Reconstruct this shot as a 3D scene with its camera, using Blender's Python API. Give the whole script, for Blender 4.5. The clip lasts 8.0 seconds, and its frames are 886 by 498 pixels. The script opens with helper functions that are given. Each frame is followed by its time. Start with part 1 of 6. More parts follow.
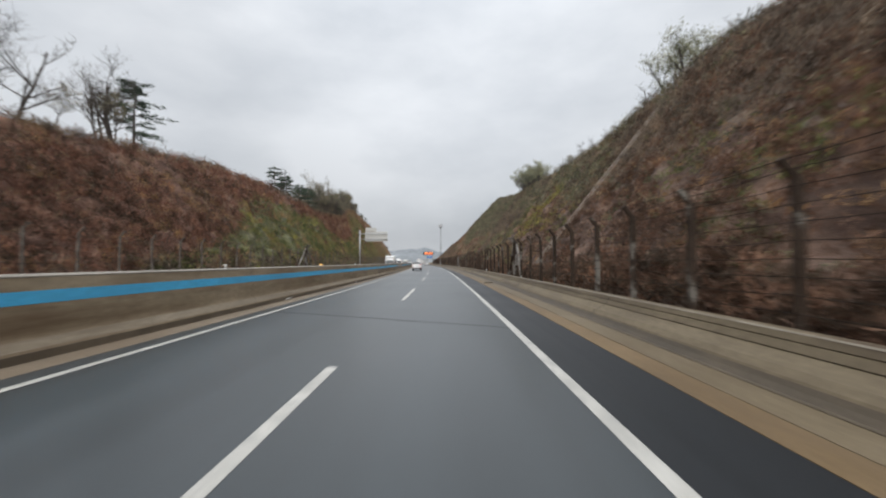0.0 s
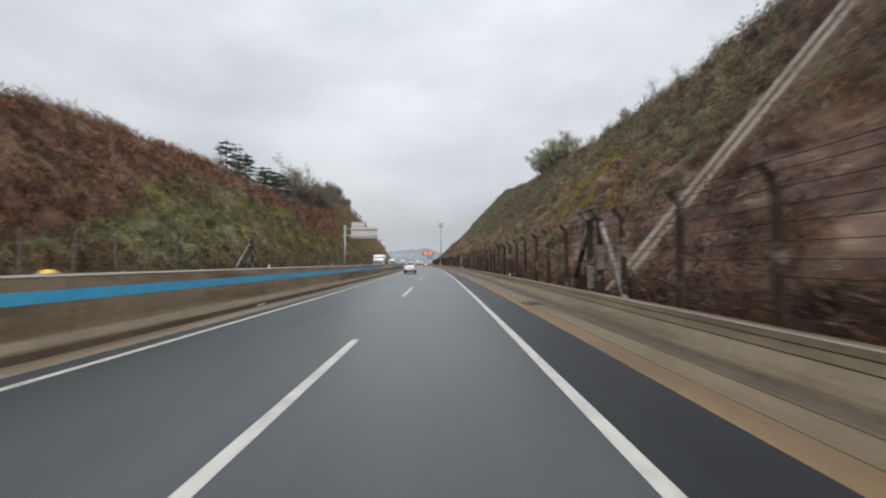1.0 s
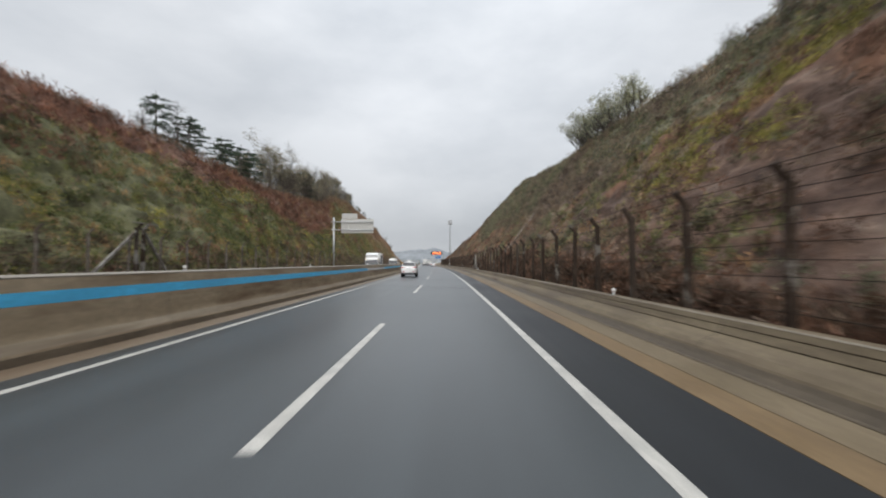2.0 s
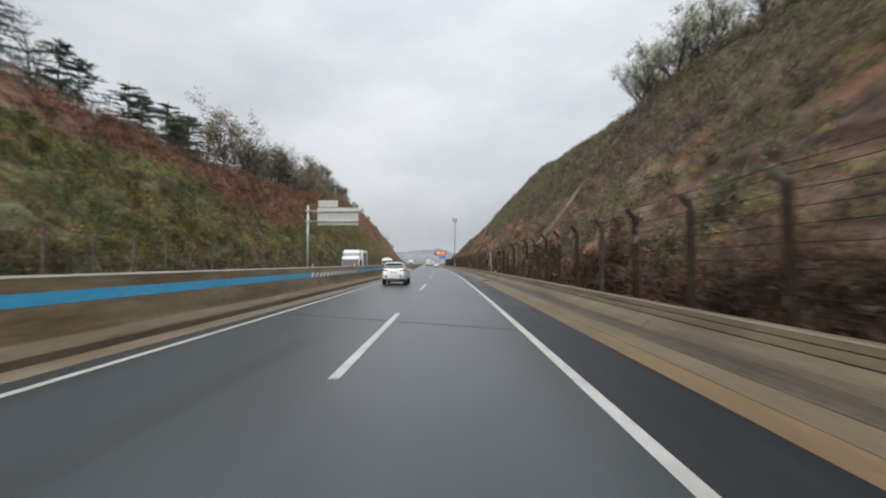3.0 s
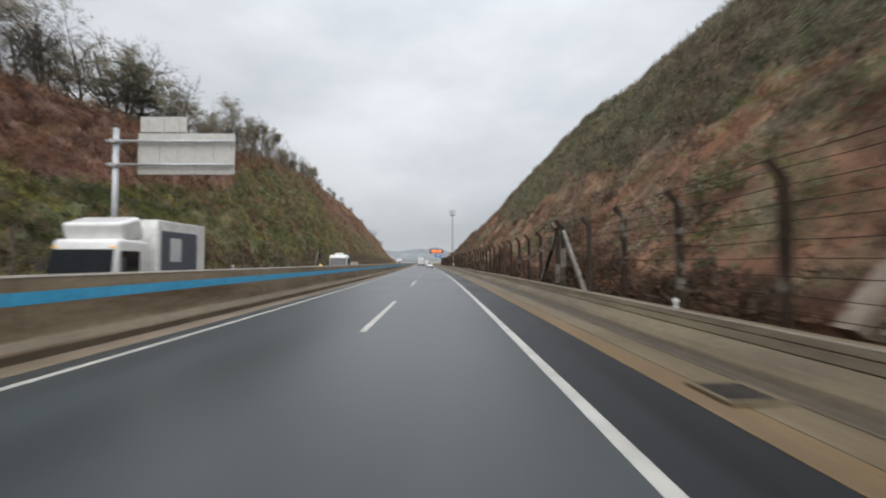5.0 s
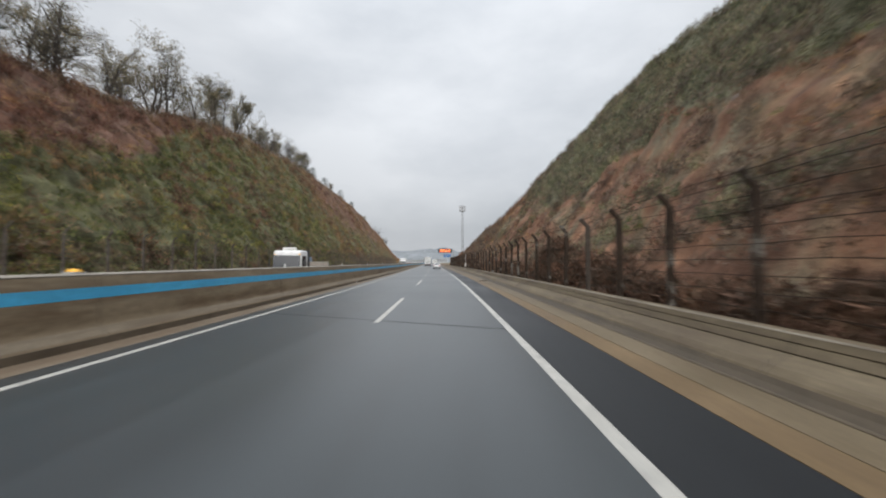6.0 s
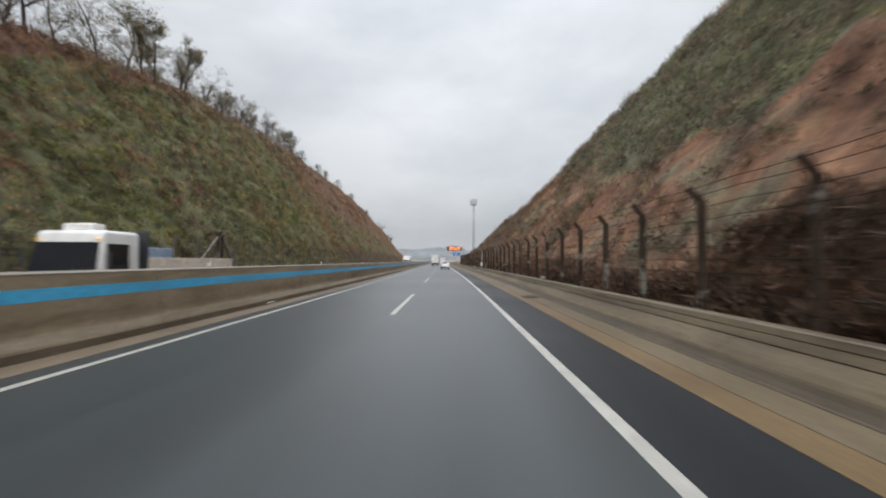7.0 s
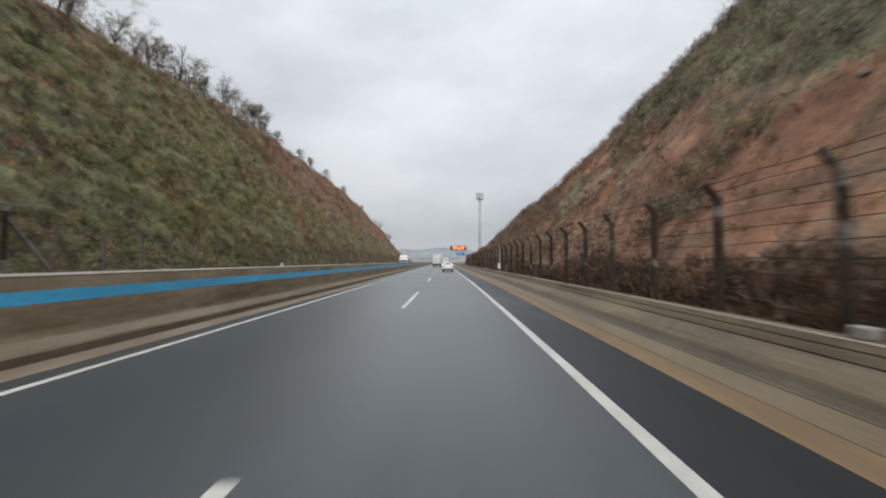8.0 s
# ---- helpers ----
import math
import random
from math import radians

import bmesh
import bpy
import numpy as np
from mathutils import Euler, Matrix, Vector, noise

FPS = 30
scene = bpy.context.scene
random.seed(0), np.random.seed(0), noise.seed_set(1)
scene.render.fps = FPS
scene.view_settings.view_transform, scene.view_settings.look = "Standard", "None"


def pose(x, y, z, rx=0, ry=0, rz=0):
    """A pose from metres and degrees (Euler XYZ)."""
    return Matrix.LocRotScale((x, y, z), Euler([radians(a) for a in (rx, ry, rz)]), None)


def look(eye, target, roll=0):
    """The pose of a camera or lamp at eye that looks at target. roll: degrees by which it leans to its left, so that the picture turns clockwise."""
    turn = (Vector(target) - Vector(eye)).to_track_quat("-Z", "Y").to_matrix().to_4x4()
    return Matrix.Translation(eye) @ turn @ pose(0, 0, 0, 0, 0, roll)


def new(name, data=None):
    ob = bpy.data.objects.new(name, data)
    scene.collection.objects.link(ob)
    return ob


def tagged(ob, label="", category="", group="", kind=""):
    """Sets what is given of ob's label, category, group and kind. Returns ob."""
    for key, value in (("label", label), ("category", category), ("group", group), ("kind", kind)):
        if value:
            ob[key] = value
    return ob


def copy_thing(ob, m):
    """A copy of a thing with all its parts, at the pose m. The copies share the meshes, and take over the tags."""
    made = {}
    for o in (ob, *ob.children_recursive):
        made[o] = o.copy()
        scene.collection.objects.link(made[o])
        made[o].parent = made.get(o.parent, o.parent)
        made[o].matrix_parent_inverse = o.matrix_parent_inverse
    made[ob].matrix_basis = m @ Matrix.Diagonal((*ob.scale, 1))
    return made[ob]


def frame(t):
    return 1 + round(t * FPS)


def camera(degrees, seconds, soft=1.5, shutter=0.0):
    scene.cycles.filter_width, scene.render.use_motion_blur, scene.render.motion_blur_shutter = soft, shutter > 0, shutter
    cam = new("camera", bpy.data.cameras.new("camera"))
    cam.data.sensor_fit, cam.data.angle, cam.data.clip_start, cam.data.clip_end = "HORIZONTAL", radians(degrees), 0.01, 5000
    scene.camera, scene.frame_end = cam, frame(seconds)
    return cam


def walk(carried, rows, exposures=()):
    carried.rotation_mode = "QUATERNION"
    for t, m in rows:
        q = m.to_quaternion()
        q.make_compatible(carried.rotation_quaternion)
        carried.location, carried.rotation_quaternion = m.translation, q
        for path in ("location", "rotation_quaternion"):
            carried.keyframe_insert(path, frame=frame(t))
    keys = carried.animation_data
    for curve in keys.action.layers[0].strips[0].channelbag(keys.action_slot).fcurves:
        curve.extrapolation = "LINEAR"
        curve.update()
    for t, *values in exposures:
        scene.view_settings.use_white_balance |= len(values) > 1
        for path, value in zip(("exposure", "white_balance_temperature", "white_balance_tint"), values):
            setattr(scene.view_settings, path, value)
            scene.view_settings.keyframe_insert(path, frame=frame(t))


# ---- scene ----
cam = camera(92.1, 8.0, soft=2.0, shutter=0.36)
PATH = [
    (0.0, (1.791, 1.157, 1.675), (1.669, 21.147, 2.291), 0.06),
    (0.5, (1.832, 9.944, 1.675), (1.704, 29.933, 2.334), -0.01),
    (1.0, (1.802, 18.677, 1.675), (1.659, 38.666, 2.311), -0.07),
    (1.5, (1.675, 27.437, 1.675), (1.342, 47.424, 2.314), -0.01),
    (3.0, (1.065, 53.824, 1.675), (0.288, 73.798, 2.335), 0.02),
    (3.5, (0.864, 62.542, 1.675), (0.180, 82.519, 2.362), 0.02),
    (4.0, (0.643, 71.525, 1.675), (0.079, 91.506, 2.332), -0.05),
    (4.5, (0.409, 80.557, 1.675), (-0.121, 100.540, 2.298), -0.07),
    (6.0, (-0.572, 108.135, 1.675), (-1.604, 128.099, 2.301), -0.05),
    (6.5, (-1.072, 117.391, 1.675), (-2.309, 137.345, 2.248), 0.18),
    (7.0, (-1.605, 126.685, 1.675), (-3.060, 146.624, 2.233), 0.20),
    (7.5, (-2.179, 135.875, 1.675), (-3.841, 155.797, 2.256), 0.09),
    (8.0, (-2.748, 144.789, 1.675), (-4.365, 164.715, 2.246), 0.03),
]
walk(cam, [(t, look(eye, target, roll)) for t, eye, target, roll in PATH])

# ---- light and sky: a rainy overcast afternoon ----
world = bpy.data.worlds.new("overcast_sky")
scene.world = world
world.use_nodes = True
wn, wl = world.node_tree.nodes, world.node_tree.links
wn.clear()
w_out = wn.new("ShaderNodeOutputWorld")
w_bg = wn.new("ShaderNodeBackground")
w_sky = wn.new("ShaderNodeTexSky")
w_sky.sky_type, w_sky.sun_disc = "NISHITA", False
w_sky.sun_elevation, w_sky.sun_rotation = radians(51), radians(182)
w_sky.air_density, w_sky.dust_density, w_sky.ozone_density = 1.0, 6.0, 1.0
w_co = wn.new("ShaderNodeTexCoord")
w_map = wn.new("ShaderNodeMapping")
w_map.inputs["Scale"].default_value = (1.0, 1.0, 2.2)
w_noise = wn.new("ShaderNodeTexNoise")
w_noise.inputs["Scale"].default_value, w_noise.inputs["Detail"].default_value = 1.9, 6.0
w_noise.inputs["Roughness"].default_value = 0.52
w_ramp = wn.new("ShaderNodeValToRGB")
w_ramp.color_ramp.elements[0].position, w_ramp.color_ramp.elements[0].color = 0.30, (6.0, 6.4, 6.9, 1)
w_ramp.color_ramp.elements[1].position, w_ramp.color_ramp.elements[1].color = 0.68, (9.3, 9.6, 10.0, 1)
w_sep = wn.new("ShaderNodeSeparateXYZ")
w_up = wn.new("ShaderNodeFloatCurve")
for k, (px, py) in enumerate(((0.0, 0.33), (0.28, 0.40), (0.55, 0.49), (0.80, 0.95), (1.0, 1.0))):
    pts_ = w_up.mapping.curves[0].points
    if k in (0, 4):
        pts_[0 if k == 0 else len(pts_) - 1].location = (px, py)
    else:
        pts_.new(px, py)
w_up.mapping.update()
w_two = wn.new("ShaderNodeMath")
w_two.operation = "MULTIPLY"
w_two.inputs[1].default_value = 2.1
w_mul = wn.new("ShaderNodeVectorMath")
w_mul.operation = "SCALE"
w_mix = wn.new("ShaderNodeMix")
w_mix.data_type = "RGBA"
w_mix.inputs["Factor"].default_value = 0.90
w_dir = wn.new("ShaderNodeVectorMath")
w_dir.operation = "DOT_PRODUCT"
w_dir.inputs[1].default_value = (0.03, 0.82, 0.57)
w_veil = wn.new("ShaderNodeMapRange")
w_veil.inputs["From Min"].default_value, w_veil.inputs["From Max"].default_value = 0.84, 1.0
w_veil.inputs["To Min"].default_value, w_veil.inputs["To Max"].default_value = 1.0, 1.16
w_veil.interpolation_type = "SMOOTHSTEP"
w_both = wn.new("ShaderNodeMath")
w_both.operation = "MULTIPLY"
wl.new(w_co.outputs["Generated"], w_dir.inputs[0])
wl.new(w_dir.outputs["Value"], w_veil.inputs["Value"])
wl.new(w_veil.outputs["Result"], w_both.inputs[1])
wl.new(w_co.outputs["Generated"], w_map.inputs["Vector"])
wl.new(w_map.outputs["Vector"], w_noise.inputs["Vector"])
wl.new(w_noise.outputs["Fac"], w_ramp.inputs["Fac"])
wl.new(w_co.outputs["Generated"], w_sep.inputs["Vector"])
wl.new(w_sep.outputs["Z"], w_up.inputs["Value"])
wl.new(w_ramp.outputs["Color"], w_mul.inputs[0])
wl.new(w_up.outputs["Value"], w_two.inputs[0])
wl.new(w_two.outputs[0], w_both.inputs[0])
w_dim = wn.new("ShaderNodeMapRange")
w_dim.inputs["From Min"].default_value, w_dim.inputs["From Max"].default_value = 0.1, -1.0
w_dim.inputs["To Min"].default_value, w_dim.inputs["To Max"].default_value = 1.0, 1.5
w_dim.interpolation_type = "SMOOTHSTEP"
w_all = wn.new("ShaderNodeMath")
w_all.operation = "MULTIPLY"
wl.new(w_sep.outputs["Y"], w_dim.inputs["Value"])
wl.new(w_both.outputs[0], w_all.inputs[0])
wl.new(w_dim.outputs["Result"], w_all.inputs[1])
wl.new(w_all.outputs[0], w_mul.inputs["Scale"])
wl.new(w_sky.outputs["Color"], w_mix.inputs["A"])
wl.new(w_mul.outputs["Vector"], w_mix.inputs["B"])
wl.new(w_mix.outputs["Result"], w_bg.inputs["Color"])
w_bg.inputs["Strength"].default_value = 0.104
wl.new(w_bg.outputs["Background"], w_out.inputs["Surface"])

sun = bpy.data.lights.new("sun", "SUN")
sun.energy, sun.angle, sun.color = 1.6, radians(60), (1.0, 0.97, 0.93)
new("sun", sun).matrix_world = look((0, 0, 100), (2, 45, 44))

# ---- the road's line: a gentle left-hand bend that runs out straight ----
K, S_END = 0.0004233, 185.0


def atn(s, u, z):
    """Places for arrays of station, offset to the right and height."""
    s, u, z = np.broadcast_arrays(np.asarray(s, float), np.asarray(u, float), np.asarray(z, float))
    th = K * np.minimum(s, S_END)
    over = np.maximum(s - S_END, 0.0)
    x = -(1 - np.cos(th)) / K + u * np.cos(th) - over * np.sin(th)
    y = np.sin(th) / K + u * np.sin(th) + over * np.cos(th)
    return np.stack([x, y, z], -1)


def at(s, u, z=0.0):
    return Vector(atn(s, u, z).tolist())


def heading(s):
    return math.degrees(K * min(s, S_END))


def stand(s, u, z=0.0, turn=0.0):
    """The pose of a thing on the road's line; its y axis points along the road."""
    p = at(s, u, z)
    return pose(p.x, p.y, p.z, 0, 0, heading(s) + turn)


# ---- numeric noise for ground shapes ----
def lattice(ix, iy, seed):
    h = np.sin(ix * 127.1 + iy * 311.7 + seed * 74.7) * 43758.5453
    return h - np.floor(h)


def vnoise(x, y, seed=0):
    ix, iy = np.floor(x), np.floor(y)
    fx, fy = x - ix, y - iy
    fx, fy = fx * fx * (3 - 2 * fx), fy * fy * (3 - 2 * fy)
    a, b = lattice(ix, iy, seed), lattice(ix + 1, iy, seed)
    c, d = lattice(ix, iy + 1, seed), lattice(ix + 1, iy + 1, seed)
    return (a + (b - a) * fx) * (1 - fy) + (c + (d - c) * fx) * fy


def fnoise(x, y, octaves=4, seed=0, gain=0.5):
    total, amp, norm = 0.0, 1.0, 0.0
    for k in range(octaves):
        total = total + amp * vnoise(x * 2 ** k, y * 2 ** k, seed + k)
        norm += amp
        amp *= gain
    return total / norm * 2 - 1


# ---- building helpers ----
def mesh_from(name, verts, faces, mat=None, smooth=False):
    me = bpy.data.meshes.new(name)
    me.from_pydata([tuple(v) for v in verts], [], [tuple(f) for f in faces])
    if mat:
        me.materials.append(mat)
    if smooth:
        me.polygons.foreach_set("use_smooth", [True] * len(me.polygons))
    me.update()
    return me


def soup(name, verts, mat, n=3):
    """A mesh of loose faces of n corners each, from an array of corners."""
    verts = np.ascontiguousarray(verts, dtype=np.float32).reshape(-1, 3)
    count = len(verts) // n
    me = bpy.data.meshes.new(name)
    me.vertices.add(len(verts))
    me.loops.add(len(verts))
    me.polygons.add(count)
    me.vertices.foreach_set("co", verts.ravel())
    me.loops.foreach_set("vertex_index", np.arange(len(verts), dtype=np.int32))
    me.polygons.foreach_set("loop_start", np.arange(0, len(verts), n, dtype=np.int32))
    me.materials.append(mat)
    me.update(calc_edges=True)
    return me


def bm_mesh(name, bm, mat, smooth=False):
    me = bpy.data.meshes.new(name)
    bm.to_mesh(me)
    bm.free()
    if mat:
        me.materials.append(mat)
    if smooth:
        me.polygons.foreach_set("use_smooth", [True] * len(me.polygons))
    return me


def part(name, data, material, parent, label="", smooth=False, m=None):
    """Links a bmesh or mesh as one object under a thing or a part."""
    me = bm_mesh(name, data, material, smooth) if isinstance(data, bmesh.types.BMesh) else data
    ob = new(name, me)
    ob.parent = parent
    if m is not None:
        ob.matrix_basis = m
    return tagged(ob, label)


def thing(name, m, label, category, group="", kind=""):
    ob = new(name)
    ob.empty_display_size = 0.2
    ob.matrix_basis = m
    return tagged(ob, label, category, group, kind)


def box_bm(sx, sy, sz, m=None, bevel=0.0, bm=None, segments=2):
    own = bmesh.new()
    bmesh.ops.create_cube(own, size=1.0)
    bmesh.ops.scale(own, vec=(sx, sy, sz), verts=own.verts)
    if bevel:
        bmesh.ops.bevel(own, geom=own.edges[:], offset=bevel, segments=segments, affect="EDGES", profile=0.5)
    if m is not None:
        bmesh.ops.transform(own, matrix=m, verts=own.verts)
    if bm is None:
        return own
    me = bpy.data.meshes.new("tmp")
    own.to_mesh(me)
    own.free()
    bm.from_mesh(me)
    bpy.data.meshes.remove(me)
    return bm


def tube_arrays(points, radii, sides=6):
    """Verts and faces of a tapered tube along points."""
    verts, faces = [], []
    pts = [Vector(p) for p in points]
    for i, p in enumerate(pts):
        d = (pts[min(i + 1, len(pts) - 1)] - pts[max(i - 1, 0)])
        d = d.normalized() if d.length > 1e-6 else Vector((0, 0, 1))
        a = d.orthogonal().normalized() if abs(d.z) > 0.9 else d.cross(Vector((0, 0, 1))).normalized()
        b = d.cross(a)
        for k in range(sides):
            t = 2 * math.pi * k / sides
            verts.append(p + (a * math.cos(t) + b * math.sin(t)) * radii[i])
    for i in range(len(pts) - 1):
        for k in range(sides):
            k2 = (k + 1) % sides
            faces.append((i * sides + k, i * sides + k2, (i + 1) * sides + k2, (i + 1) * sides + k))
    faces.append(tuple(range(sides))[::-1])
    faces.append(tuple((len(pts) - 1) * sides + k for k in range(sides)))
    return verts, faces


def tube(name, points, radii, mat, sides=8, smooth=True):
    v, f = tube_arrays(points, radii, sides)
    return mesh_from(name, v, f, mat, smooth)


def sweep(name, profile, s0, s1, step, mat, closed=True, smooth=False):
    """A body of constant cross-section (offset, height) along the road."""
    stations = np.linspace(s0, s1, max(2, int(round((s1 - s0) / step)) + 1))
    n = len(profile)
    verts = np.concatenate([atn(s, [p[0] for p in profile], [p[1] for p in profile]) for s in stations])
    faces = []
    for i in range(len(stations) - 1):
        for k in range(n if closed else n - 1):
            k2 = (k + 1) % n
            faces.append((i * n + k, (i + 1) * n + k, (i + 1) * n + k2, i * n + k2))
    if closed:
        faces.append(tuple(range(n)))
        faces.append(tuple((len(stations) - 1) * n + k for k in range(n))[::-1])
    me = mesh_from(name, verts.tolist(), faces, mat, smooth)
    bm = bmesh.new()
    bm.from_mesh(me)
    bmesh.ops.recalc_face_normals(bm, faces=bm.faces[:])
    bm.to_mesh(me)
    bm.free()
    return me


# ---- materials ----
def material(name):
    mat = bpy.data.materials.new(name)
    mat.use_nodes = True
    nt = mat.node_tree
    return mat, nt, nt.nodes["Principled BSDF"]


def node(nt, kind, **inputs):
    nd = nt.nodes.new(kind)
    for key, value in inputs.items():
        nd.inputs[key.replace("_", " ")].default_value = value
    return nd


def noise_node(nt, scale, detail=4.0, rough=0.55, stretch=None):
    nz = node(nt, "ShaderNodeTexNoise", Scale=scale, Detail=detail, Roughness=rough)
    geo = nt.nodes.new("ShaderNodeNewGeometry")
    if stretch:
        mp = nt.nodes.new("ShaderNodeMapping")
        mp.inputs["Scale"].default_value = stretch
        nt.links.new(geo.outputs["Position"], mp.inputs["Vector"])
        nt.links.new(mp.outputs["Vector"], nz.inputs["Vector"])
    else:
        nt.links.new(geo.outputs["Position"], nz.inputs["Vector"])
    return nz


def ramp_node(nt, source, stops):
    rp = nt.nodes.new("ShaderNodeValToRGB")
    els = rp.color_ramp.elements
    while len(els) < len(stops):
        els.new(0.5)
    for el, (pos, col) in zip(els, stops):
        el.position, el.color = pos, (*col, 1)
    nt.links.new(source, rp.inputs["Fac"])
    return rp


def mix_node(nt, fac, a, b, blend="MIX"):
    mx = nt.nodes.new("ShaderNodeMix")
    mx.data_type, mx.blend_type = "RGBA", blend
    for socket, value in (("Factor", fac), ("A", a), ("B", b)):
        if isinstance(value, bpy.types.NodeSocket):
            nt.links.new(value, mx.inputs[socket])
        elif socket == "Factor":
            mx.inputs[socket].default_value = value
        else:
            mx.inputs[socket].default_value = (*value, 1)
    return mx


def bump_node(nt, source, bsdf, strength=0.3, distance=0.02):
    bp = node(nt, "ShaderNodeBump", Strength=strength, Distance=distance)
    nt.links.new(source, bp.inputs["Height"])
    nt.links.new(bp.outputs["Normal"], bsdf.inputs["Normal"])


def surface(name, dark, light, scale, fine, rough=(0.6, 0.85), bump=0.3, metal=0.0, stain=None, distance=0.01, stretch=None):
    """A surface with large patches, fine grain and, if wanted, stains."""
    mat, nt, bsdf = material(name)
    big, small = noise_node(nt, scale, 5, 0.6, stretch), noise_node(nt, fine, 4, 0.6)
    base = ramp_node(nt, big.outputs["Fac"], [(0.3, dark), (0.7, light)])
    grain = ramp_node(nt, small.outputs["Fac"], [(0.3, (0.72, 0.72, 0.72)), (0.7, (1.2, 1.2, 1.2))])
    col = mix_node(nt, 1.0, base.outputs["Color"], grain.outputs["Color"], "MULTIPLY").outputs["Result"]
    if stain:
        st = noise_node(nt, stain[1], 6, 0.65, stain[2])
        lo, hi = stain[3] if len(stain) > 3 else (0.46, 0.66)
        mask = ramp_node(nt, st.outputs["Fac"], [(lo, (0, 0, 0)), (hi, (1, 1, 1))])
        col = mix_node(nt, mask.outputs["Color"], col, stain[0]).outputs["Result"]
    nt.links.new(col, bsdf.inputs["Base Color"])
    rg = node(nt, "ShaderNodeMapRange", To_Min=rough[0], To_Max=rough[1])
    nt.links.new(big.outputs["Fac"], rg.inputs["Value"])
    nt.links.new(rg.outputs["Result"], bsdf.inputs["Roughness"])
    bsdf.inputs["Metallic"].default_value = metal
    bump_node(nt, small.outputs["Fac"], bsdf, bump, distance)
    return mat


def plain(name, colour, rough=0.5, metal=0.0, coat=0.0):
    mat, nt, bsdf = material(name)
    nz = noise_node(nt, 3.0, 4)
    rp = ramp_node(nt, nz.outputs["Fac"], [(0.3, tuple(v * 0.9 for v in colour)), (0.7, tuple(min(1, v * 1.06) for v in colour))])
    nt.links.new(rp.outputs["Color"], bsdf.inputs["Base Color"])
    bsdf.inputs["Roughness"].default_value, bsdf.inputs["Metallic"].default_value = rough, metal
    bsdf.inputs["Coat Weight"].default_value = coat
    return mat


def glow(name, colour, strength):
    mat, nt, bsdf = material(name)
    bsdf.inputs["Base Color"].default_value = (*colour, 1)
    bsdf.inputs["Emission Color"].default_value = (*colour, 1)
    bsdf.inputs["Emission Strength"].default_value = strength
    return mat


def foliage(name, colours, rough=0.7, thinness=0.4):
    """Leaves and blades, each island with a shade of its own."""
    mat, nt, bsdf = material(name)
    geo = nt.nodes.new("ShaderNodeNewGeometry")
    rp = ramp_node(nt, geo.outputs["Random Per Island"], [(i / max(1, len(colours) - 1), c) for i, c in enumerate(colours)])
    big = noise_node(nt, 0.35, 4)
    tint = ramp_node(nt, big.outputs["Fac"], [(0.3, (0.7, 0.72, 0.7)), (0.7, (1.25, 1.2, 1.1))])
    col = mix_node(nt, 1.0, rp.outputs["Color"], tint.outputs["Color"], "MULTIPLY").outputs["Result"]
    # clump noise darkens and lightens the leaf colour, imitating shaded gaps and lit tops
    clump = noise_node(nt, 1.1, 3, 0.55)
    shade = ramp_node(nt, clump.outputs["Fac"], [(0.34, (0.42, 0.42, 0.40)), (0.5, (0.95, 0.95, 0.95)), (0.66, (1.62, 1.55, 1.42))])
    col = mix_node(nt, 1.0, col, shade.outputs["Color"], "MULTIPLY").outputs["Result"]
    nt.links.new(col, bsdf.inputs["Base Color"])
    bsdf.inputs["Roughness"].default_value = rough
    bsdf.inputs["Specular IOR Level"].default_value = 0.2
    thin = nt.nodes.new("ShaderNodeBsdfTranslucent")
    nt.links.new(col, thin.inputs["Color"])
    blend = nt.nodes.new("ShaderNodeMixShader")
    blend.inputs["Fac"].default_value = thinness
    nt.links.new(bsdf.outputs["BSDF"], blend.inputs[1])
    nt.links.new(thin.outputs["BSDF"], blend.inputs[2])
    nt.links.new(blend.outputs["Shader"], nt.nodes["Material Output"].inputs["Surface"])
    return mat


def asphalt_material(name, dark, light, wet, gloss):
    mat, nt, bsdf = material(name)
    bsdf.inputs["Specular IOR Level"].default_value = gloss
    lanes = noise_node(nt, 1.0, 3, 0.5, (1.1, 0.018, 1.0))
    grain = noise_node(nt, 55.0, 3, 0.7)
    patch = noise_node(nt, 0.12, 2, 0.5)
    base = ramp_node(nt, lanes.outputs["Fac"], [(0.3, dark), (0.7, light)])
    gr = ramp_node(nt, grain.outputs["Fac"], [(0.3, (0.6, 0.6, 0.6)), (0.7, (1.35, 1.35, 1.35))])
    col = mix_node(nt, 1.0, base.outputs["Color"], gr.outputs["Color"], "MULTIPLY")
    nt.links.new(col.outputs["Result"], bsdf.inputs["Base Color"])
    ad = nt.nodes.new("ShaderNodeMath")
    ad.operation = "ADD"
    nt.links.new(lanes.outputs["Fac"], ad.inputs[0])
    nt.links.new(patch.outputs["Fac"], ad.inputs[1])
    rg = node(nt, "ShaderNodeMapRange", From_Min=0.7, From_Max=1.3, To_Min=wet[0], To_Max=wet[1])
    nt.links.new(ad.outputs[0], rg.inputs["Value"])
    nt.links.new(rg.outputs["Result"], bsdf.inputs["Roughness"])
    bump_node(nt, grain.outputs["Fac"], bsdf, 0.2, 0.004)
    return mat


